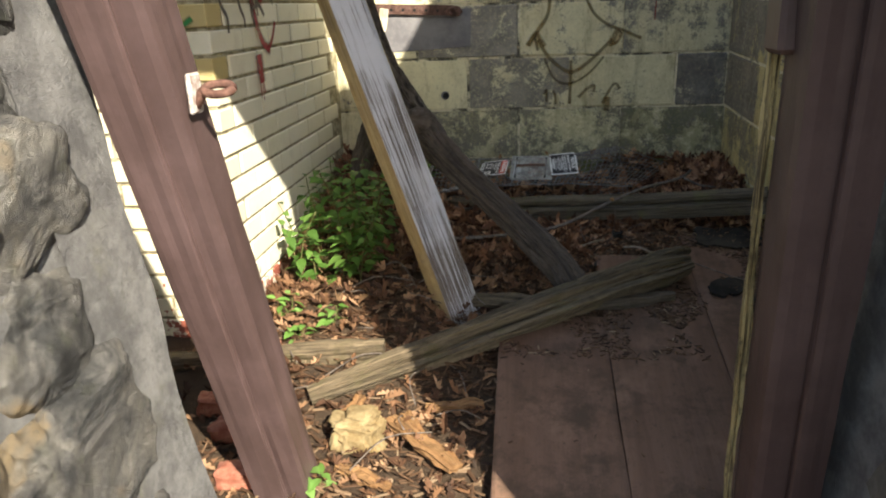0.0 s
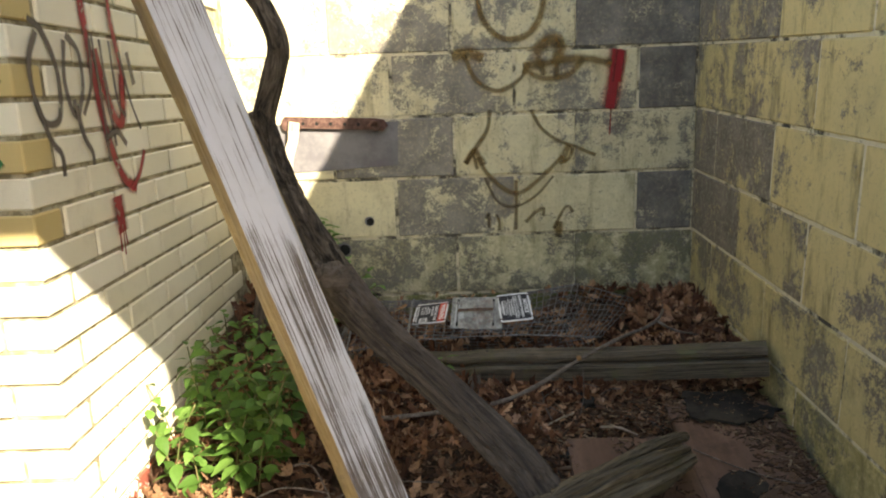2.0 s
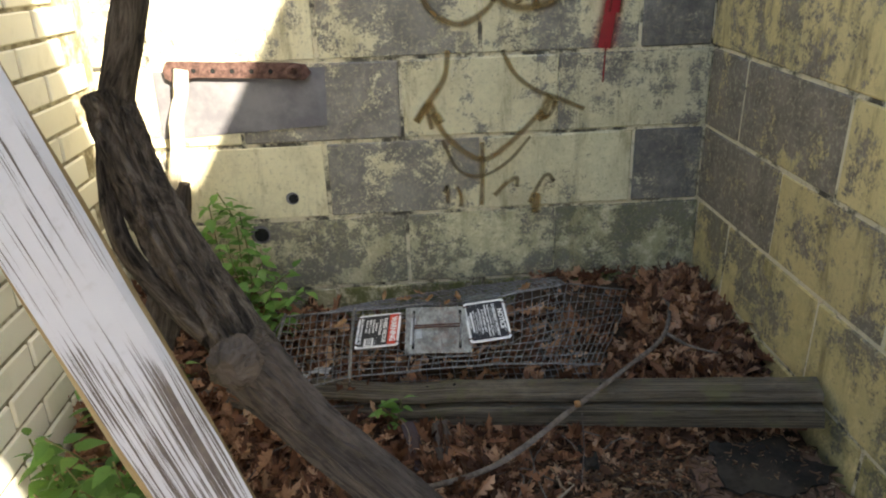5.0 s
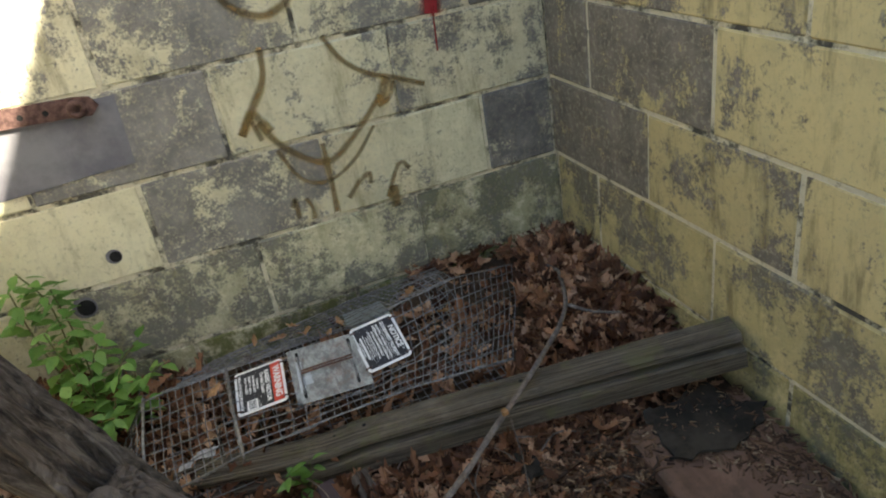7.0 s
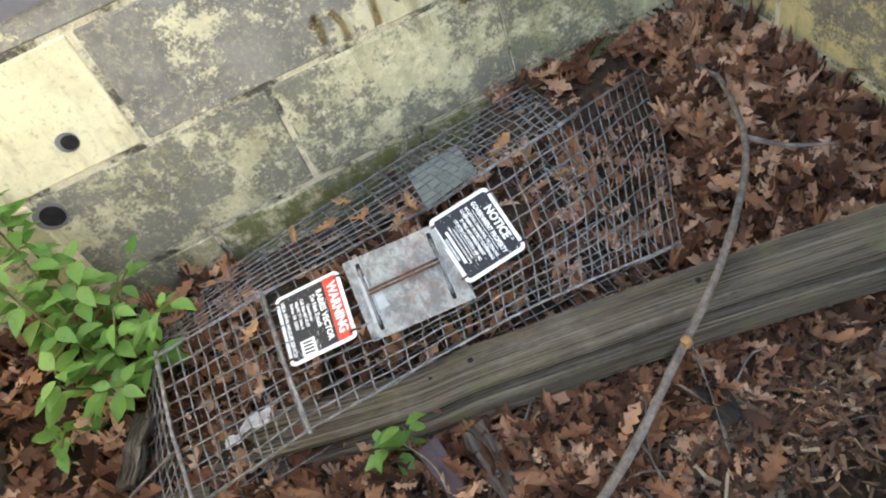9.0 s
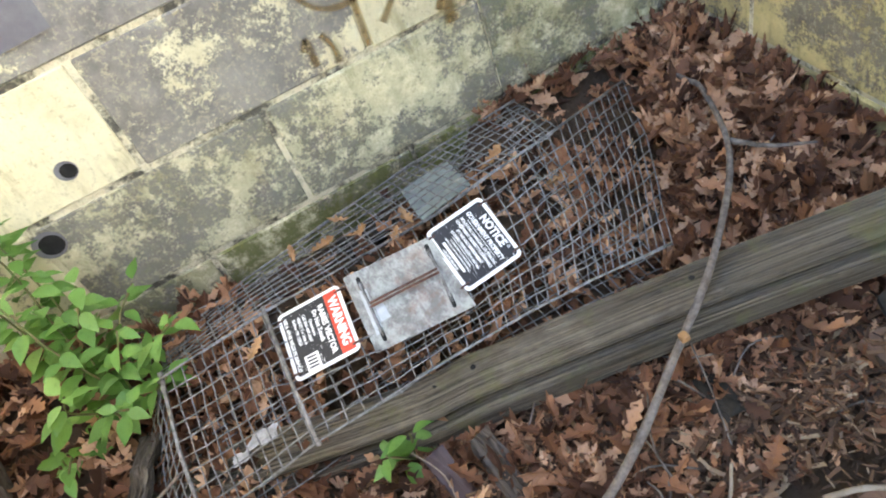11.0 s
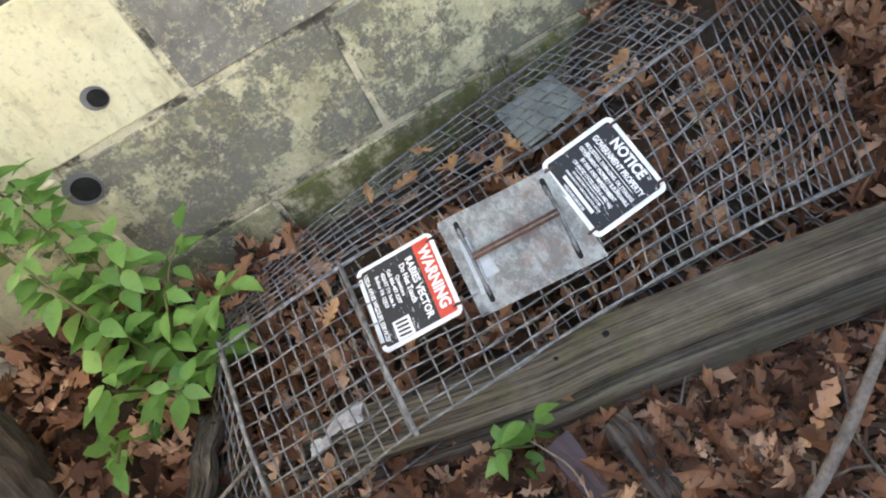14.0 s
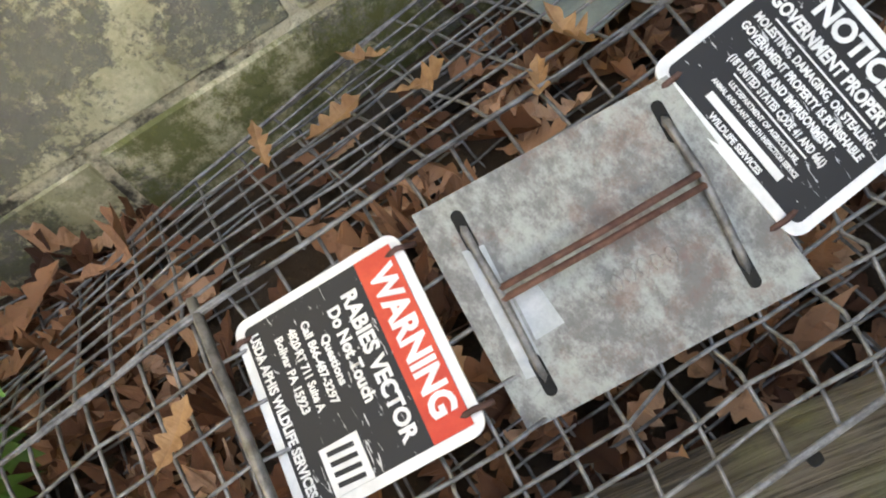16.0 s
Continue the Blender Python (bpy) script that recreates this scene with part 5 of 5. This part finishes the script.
child("treadle", mesh("treadle", [(x, y, z_ + dz) for dz in (0, 0.0015) for x, y, z_ in ((-0.668, -0.215, 0.315), (-0.568, -0.198, 0.318), (-0.562, -0.075, 0.288), (-0.66, -0.08, 0.285))], [(3, 2, 1, 0), (4, 5, 6, 7), (0, 1, 5, 4), (1, 2, 6, 5), (2, 3, 7, 6), (3, 0, 4, 7)], TREADLE), trap, "grey-green sheet metal treadle inside the cage")
child("spring_wire", wires("spring_wire", [[Vector((-0.50, -0.30, 0.352 + 0.003 * math.sin(i * 3))) + Vector((0.006 * i, -0.002 * i + 0.006 * math.sin(i * 2.5), -0.001 * i)) for i in range(7)]], 0.0014, WIRE), trap)
child("scrap", lump("scrap", (0.035, 0.02, 0.005), PLASTIC, 0.9, 5, 3), trap, "white scrap inside the cage", at=(-1.02, -0.40, 0.275))
child("scrap", lump("scrap", (0.022, 0.014, 0.004), PLASTIC, 0.9, 9, 3), trap, "white scrap inside the cage", at=(-1.06, -0.41, 0.27))


def rounded(w, h, r, n=5):
    out = []
    for cx, cy, a0 in ((w / 2 - r, h / 2 - r, 0), (-w / 2 + r, h / 2 - r, 90), (-w / 2 + r, -h / 2 + r, 180), (w / 2 - r, -h / 2 + r, 270)):
        out += [(cx + r * math.cos(radians(a0 + 90 * i / n)), cy + r * math.sin(radians(a0 + 90 * i / n))) for i in range(n + 1)]
    return out


def plate(name, m, outline, z0, z1, material, parent, label=""):
    n = len(outline)
    v = [m @ Vector((x, y, z_)) for z_ in (z0, z1) for x, y in outline]
    f = [tuple(reversed(range(n))), tuple(range(n, 2 * n))] + [(i, (i + 1) % n, (i + 1) % n + n, i + n) for i in range(n)]
    return child(name, mesh(name, v, f, material), parent, label)


def lettering(body, m, x, y, size, material, parent, width=None, z=0.0016):
    """Built-in lettering whose middle stands at x, y of the sign."""
    cu = bpy.data.curves.new("text", "FONT")
    cu.body, cu.size, cu.align_x, cu.align_y = body, size, "CENTER", "CENTER"
    cu.offset = size * 0.042
    cu.resolution_u = 3
    ob = bpy.data.objects.new("text", cu)
    scene.collection.objects.link(ob)
    me = bpy.data.meshes.new_from_object(ob.evaluated_get(bpy.context.evaluated_depsgraph_get()))
    bpy.data.objects.remove(ob)
    bpy.data.curves.remove(cu)
    xs_ = [v.co.x for v in me.vertices]
    k = width / (max(xs_) - min(xs_)) if width else 1.0
    me.transform(m @ Matrix.Translation((x, y, z)) @ Matrix.Diagonal((k, 1, 1, 1)))
    me.materials.clear()
    me.materials.append(material)
    child("lettering", me, parent)


def sign(m, w, h, label):
    base = plate("sign", m, rounded(w, h, 0.008), -0.0012, 0.0006, SIGN_WHITE, trap, label)
    plate("face", m, rounded(w - 0.011, h - 0.011, 0.004), 0.0006, 0.0011, SIGN_BLACK, base, "scratched black enamel face")
    for sx, sy in ((-1, 1), (1, 1), (-1, -1), (1, -1)):
        p = m @ Vector((sx * (w / 2 - 0.011), sy * (h / 2 - 0.003), 0.003))
        q = m @ Vector((sx * (w / 2 - 0.011), sy * (h / 2 + 0.006), -0.004))
        q0 = m @ Vector((sx * (w / 2 - 0.011), sy * (h / 2 - 0.012), -0.001))
        child("clip", wires("clip", [[q0, p, q]], 0.0017, RUST), base, "rusty wire clip")
    return base


warning = sign(W_M, W_W, W_H, "black and red metal warning sign with white border")
plate("red_band", W_M, [(-W_W / 2 + 0.0055, W_H / 2 - 0.0055), (-W_W / 2 + 0.0055, W_H / 2 - 0.027), (W_W / 2 - 0.0055, W_H / 2 - 0.027), (W_W / 2 - 0.0055, W_H / 2 - 0.0055)], 0.0011, 0.0014, SIGN_RED, warning, "red enamel band")
for body, y, size, width, x in (("WARNING", 0.0335, 0.018, 0.088, 0.0), ("RABIES VECTOR", 0.0145, 0.0115, 0.088, 0.002), ("Do Not Touch", 0.0045, 0.009, 0.056, -0.010),
                                ("Questions", -0.0045, 0.0062, 0.030, -0.012), ("Call 866-487-3297", -0.0118, 0.0062, 0.050, -0.015), ("4820 RT 711 Suite A", -0.0195, 0.0062, 0.050, -0.015),
                                ("Bolivar PA 15923", -0.0270, 0.0062, 0.046, -0.016), ("USDA APHIS WILDLIFE SERVICES", -0.0388, 0.0072, 0.096, 0.0)):
    lettering(body, W_M, x * 0.92, y * 1.06, size * 1.04, SIGN_WHITE, warning, width * 0.93)
plate("sticker", W_M, [(0.026, -0.008), (0.026, -0.030), (0.050, -0.030), (0.050, -0.008)], 0.0011, 0.0016, SIGN_WHITE, warning, "white sticker with worn black strokes")
for i in range(4):
    plate("stroke", W_M, [(0.0295 + i * 0.0052, -0.0115), (0.0285 + i * 0.0052, -0.0265), (0.031 + i * 0.0052, -0.0265), (0.032 + i * 0.0052, -0.0115)], 0.0016, 0.0019, SIGN_BLACK, warning)

notice = sign(N_M, N_W, N_H, "black metal notice sign with white lettering and border")
for body, y, size, width in (("NOTICE", 0.0335, 0.0165, 0.062), ("GOVERNMENT PROPERTY", 0.0195, 0.0098, 0.100), ("MOLESTING, DAMAGING, OR STEALING", 0.0075, 0.0062, 0.096),
                             ("GOVERNMENT PROPERTY IS PUNISHABLE", 0.0000, 0.0062, 0.098), ("BY FINE AND IMPRISONMENT", -0.0075, 0.0062, 0.070), ("(18 UNITED STATES CODE 41 AND 641)", -0.0150, 0.0058, 0.078),
                             ("U.S. DEPARTMENT OF AGRICULTURE", -0.0235, 0.0036, 0.056), ("ANIMAL AND PLANT HEALTH INSPECTION SERVICE", -0.0285, 0.0036, 0.070), ("WILDLIFE SERVICES", -0.0405, 0.0046, 0.042)):
    lettering(body, N_M, 0.0, y, size, SIGN_WHITE, notice, width * 0.86)
for x0, x1, y, t_ in ((-0.034, 0.034, 0.0132, 0.0008), (-0.026, 0.026, -0.0192, 0.0008), (-0.026, 0.026, -0.0345, 0.0042)):
    plate("bar", N_M, [(x0, y + t_ / 2), (x0, y - t_ / 2), (x1, y - t_ / 2), (x1, y + t_ / 2)], 0.0011, 0.0015, SIGN_WHITE, notice)

guard = plate("handle_plate", P_M, [(-P_W / 2, P_H / 2 - 0.016), (-P_W / 2, -P_H / 2), (P_W / 2, -P_H / 2), (P_W / 2, P_H / 2)], -0.0025, -0.0012, SHEET, trap, "tarnished sheet metal hand guard")
for y in (-0.058, 0.050):
    child("handle_rod", wires("handle_rod", [[P_M @ Vector((-0.044, y, -0.004)), P_M @ Vector((-0.037, y, 0.001)), P_M @ Vector((-0.010, y + 0.001, 0.0045)), P_M @ Vector((0.030, y, 0.001)), P_M @ Vector((0.044, y, -0.004))]], 0.0024, WIRE), guard, "dark rod through slots")
    for x in (-0.040, 0.038):
        plate("slot", P_M, [(x + a, y + b) for a, b in rounded(0.022, 0.0062, 0.003)], -0.0012, -0.0008, HOLE_SHADE, guard, "flat black patch for the shade in a plate slot")
child("handle", wires("handle", [[P_M @ Vector((-0.008 + k, -0.058, 0.0045)), P_M @ Vector((-0.009 + k, -0.004, 0.0075)), P_M @ Vector((-0.011 + 1.15 * k, 0.050, 0.0055))] for k in (0.0, 0.0052)], 0.0019, RUST_ORANGE), guard, "rusty double wire handle")
plate("pale_strip", P_M, [(-0.030, -0.053), (-0.032, -0.064), (0.036, -0.066), (0.038, -0.055)], -0.0012, -0.0009, PALE_SHEET, guard, "clean pale strip in the metal")
plate("pale_patch", P_M, [(-0.004, -0.040), (-0.004, -0.052), (0.022, -0.053), (0.021, -0.037)], -0.0012, -0.0010, PALE_SHEET, guard, "clean pale patch in the metal")
random.seed(77)
for q in range(6):
    cx, cy = 0.016 + random.uniform(-0.001, 0.001), -0.014 + q * 0.0072
    loop = [P_M @ Vector((cx + 0.0042 * math.cos(a) * random.uniform(0.8, 1.1), cy + 0.0026 * math.sin(a), -0.0011)) for a in np.linspace(0.4, 5.6, 9)]
    child("stamped_mark", wires("stamped_mark", [loop], 0.0005, SHEET), guard)

# dry leaves caught on the wire
random.seed(51)
for x, y, z_, size, turn in ((-0.847, -0.164, 0.327, 0.05, 20), (-0.876, -0.168, 0.328, 0.034, 80), (-0.785, -0.176, 0.330, 0.042, -20), (-0.763, -0.12, 0.316, 0.040, 150), (-0.729, -0.275, 0.357, 0.034, 60),
                             (-0.690, -0.275, 0.366, 0.045, 100), (-0.55, -0.22, 0.352, 0.050, 10), (-0.46, -0.33, 0.356, 0.045, 200), (-0.99, -0.33, 0.345, 0.04, 40)):
    cage_v, cage_f = [], []
    leaf_shape(cage_v, cage_f, pose(0, 0, 0, random.gauss(12, 8), random.gauss(0, 10), turn), size, random.uniform(0.3, 0.9), random.uniform(0.1, 0.6))
    thing("dry_leaf", mesh("dry_leaf", cage_v, cage_f, CAUGHT_LEAF), "curled orange-brown oak leaf caught on the wire cage", "leaf", group="leaves on the cage", at=(x, y, z_))

# ---- green plants ----


def leaf_mesh(material):
    rows = [(0.0, 0.0), (0.12, 0.16), (0.3, 0.27), (0.5, 0.27), (0.72, 0.17), (0.9, 0.06), (1.0, 0.0)]
    v, f = [], []
    for x, w in rows:
        dz = -0.22 * x * x
        v += [(x, w, dz + 0.30 * w + 0.02 * math.sin(x * 25)), (x, 0, dz), (x, -w, dz + 0.30 * w - 0.02 * math.sin(x * 25))]
    for i in range(len(rows) - 1):
        a = i * 3
        f += [(a, a + 1, a + 4, a + 3), (a + 1, a + 2, a + 5, a + 4)]
    return mesh("leaf", v, f, material, smooth=True)


LEAF_MESH, PALE_LEAF_MESH = leaf_mesh(LEAF), leaf_mesh(PALE_LEAF)


def plant(label, stems, spacing, size, spread, seed, x_min=-9.0, y_max=9.0, leaf=LEAF_MESH):
    random.seed(seed)
    ob = thing("green_plant", None, label, "plant", at=stems[0][0])
    paths = []
    for pts in stems:
        n = 16
        path = smooth_path(pts, n)
        paths.append(path)
        length = sum((path[i + 1] - path[i]).length for i in range(n))
        count = max(2, int(length / spacing))
        for k in range(count + 1):
            f = (k + 0.6) / (count + 0.6)
            if f < 0.12:
                continue
            p = path[min(n, int(f * n))]
            heading = random.uniform(0, 360)
            for side in (0, 180):
                s = random.uniform(*size) * (1.15 - 0.35 * f)
                yaw = heading + side + random.uniform(-25, 25)
                m = pose(0, 0, 0, random.uniform(-25, 25), random.uniform(-25, 28), yaw)
                tip = p + (m @ Vector((s, 0, 0)))
                if tip.x < x_min or tip.y > y_max:
                    continue
                stalk = p + (m @ Vector((spread, 0, 0)))
                child("leaf", leaf, ob, at=stalk, turn=m @ Matrix.Diagonal((s, s, s, 1)))
    child("stem", wires("stem", paths, 0.0018, STEM), ob)
    return ob


random.seed(21)
bush = []
for i in range(34):
    x, y = random.uniform(-1.47, -1.20), random.uniform(-0.98, -0.72)
    h = random.uniform(0.10, 0.30)
    g = ground_z(x, y)
    dx, dy = random.uniform(-0.07, 0.09), random.uniform(-0.12, 0.03)
    bush.append([(x, y, g), (x + dx * 0.4, y + dy * 0.4, g + h * 0.6), (x + dx, y + dy, g + h)])
plant("bushy green weed growing against the brick wall", bush, 0.034, (0.032, 0.062), 0.008, 3, x_min=-1.525)
plant("green climbing weed against the block wall", [
    [(-1.21, -0.20, 0.27), (-1.225, -0.13, 0.40), (-1.24, -0.06, 0.52), (-1.28, -0.04, 0.60)], [(-1.21, -0.20, 0.27), (-1.20, -0.17, 0.38), (-1.16, -0.13, 0.46)],
    [(-1.18, -0.22, 0.27), (-1.16, -0.24, 0.36), (-1.13, -0.22, 0.42)], [(-1.20, -0.22, 0.27), (-1.24, -0.26, 0.36), (-1.22, -0.28, 0.41)], [(-1.19, -0.20, 0.27), (-1.22, -0.20, 0.42), (-1.25, -0.15, 0.50)],
    [(-1.16, -0.20, 0.27), (-1.11, -0.22, 0.36), (-1.06, -0.24, 0.40)], [(-1.23, -0.22, 0.27), (-1.27, -0.28, 0.31), (-1.27, -0.33, 0.33)], [(-1.22, -0.18, 0.27), (-1.28, -0.10, 0.46), (-1.30, -0.06, 0.57)],
    [(-1.20, -0.19, 0.27), (-1.21, -0.10, 0.44), (-1.23, -0.05, 0.55)], [(-1.17, -0.20, 0.27), (-1.15, -0.15, 0.37), (-1.10, -0.12, 0.41)], [(-1.20, -0.24, 0.27), (-1.19, -0.28, 0.34), (-1.16, -0.31, 0.36)], [(-1.15, -0.22, 0.27), (-1.13, -0.27, 0.33), (-1.10, -0.29, 0.36)]], 0.019, (0.034, 0.056), 0.007, 5, y_max=-0.004, leaf=PALE_LEAF_MESH)
for i, (x, y, h) in enumerate(((-0.855, -0.50, 0.07), (-1.19, -1.75, 0.05), (-1.44, -1.12, 0.07), (-1.30, -1.16, 0.06), (-1.38, -1.22, 0.05), (-1.47, -0.50, 0.18), (-1.42, -0.42, 0.12), (-1.36, -0.45, 0.08), (-1.33, -0.40, 0.06))):
    g = ground_z(x, y)
    plant("small green seedling in the leaf litter", [[(x, y, g), (x + 0.01, y, g + h * 0.6), (x + 0.012, y - 0.01, g + h)], [(x, y, g), (x - 0.015, y - 0.01, g + h * 0.5), (x - 0.03, y - 0.01, g + h * 0.8)]], 0.03, (0.03, 0.048), 0.005, 30 + i, x_min=-1.525, leaf=PALE_LEAF_MESH)

# ---- small pieces in the litter and on the planks ----


def twig(label, pts, r0, r1, material=TWIG):
    ob = thing("twig", None, label, "twig", group="twigs", at=pts[0])
    child("twig", sweep("twig", smooth_path(pts, 18), round_section(lambda s: r0 + (r1 - r0) * s, 8, 0.25, pts[0][0] * 9, 0.2, 9), material), ob)


twig("thin pale twig lying on the planks", [(-0.27, -0.90, deck_z(-0.90) + 0.006), (-0.17, -0.98, deck_z(-0.98) + 0.008), (-0.07, -1.02, deck_z(-1.02) + 0.008), (-0.01, -1.0, deck_z(-1.0) + 0.02)], 0.0017, 0.001, TWIG)
twig("short pale stick in the litter", [(-0.47, -0.83, 0.19), (-0.43, -0.845, 0.195), (-0.39, -0.865, 0.185)], 0.004, 0.003, DRY_STEM)
twig("pale dry stem in the litter", [(-0.62, -0.80, 0.17), (-0.56, -0.78, 0.19), (-0.52, -0.74, 0.185)], 0.003, 0.002, DRY_STEM)
twig("thin bent dry stem beside the plant", [(-1.12, -1.02, 0.13), (-1.05, -1.06, 0.17), (-1.0, -1.0, 0.22)], 0.003, 0.0015)
twig("thin dry stem beside the plant", [(-1.30, -1.05, 0.12), (-1.20, -1.02, 0.16), (-1.06, -1.04, 0.15)], 0.0028, 0.0015)
twig("dry stem leaning by the plant", [(-1.22, -0.92, 0.15), (-1.14, -0.98, 0.19), (-1.07, -1.10, 0.16)], 0.0028, 0.0015)
twig("long dry stem by the cage end", [(-1.32, -0.47, 0.25), (-1.22, -0.43, 0.28), (-1.12, -0.40, 0.30)], 0.003, 0.002)
twig("thin white wire strand before the beam", [(-0.86, -0.50, 0.22), (-0.83, -0.56, 0.20), (-0.84, -0.62, 0.16)], 0.0012, 0.0012, DRY_STEM)
twig("thin dry stem under the stick", [(-0.475, -0.615, 0.26), (-0.48, -0.66, 0.20), (-0.50, -0.72, 0.165)], 0.0012, 0.0012)
thing("black_lump", lump("black_lump", (0.035, 0.07, 0.02), SLATE, 0.5, 4.4, 3), "black crumpled tar scrap under the stick", "scrap", at=(-0.47, -0.655, ground_z(-0.47, -0.655) + 0.018))
thing("flat_stone", lump("flat_stone", (0.11, 0.06, 0.03), SLATE, 0.4, 6.1, 3), "dark flat stone against the block wall", "stone", at=(-0.745, -0.055, ground_z(-0.745, -0.055) + 0.012))
scrap_board = thing("board_scrap", None, "weathered board scrap under the cage end", "board", at=(-1.22, -0.44, 0.25))
child("board", sweep("board", line((-1.34, -0.40, 0.262), (-1.12, -0.475, 0.245), 10, 0.003), timber_section(0.06, 0.018, 5, 0.005, 91), GREY_WOOD, smooth=False), scrap_board)
upright = thing("bark_scrap", None, "strip of bark lying by the climbing weed", "bark", at=(-1.2, -0.35, 0.28))
child("bark", sweep("bark", line((-1.17, -0.30, 0.285), (-1.21, -0.41, 0.285), 8, 0.004), timber_section(0.028, 0.014, 4, 0.006, 95), BARK, smooth=False), upright)
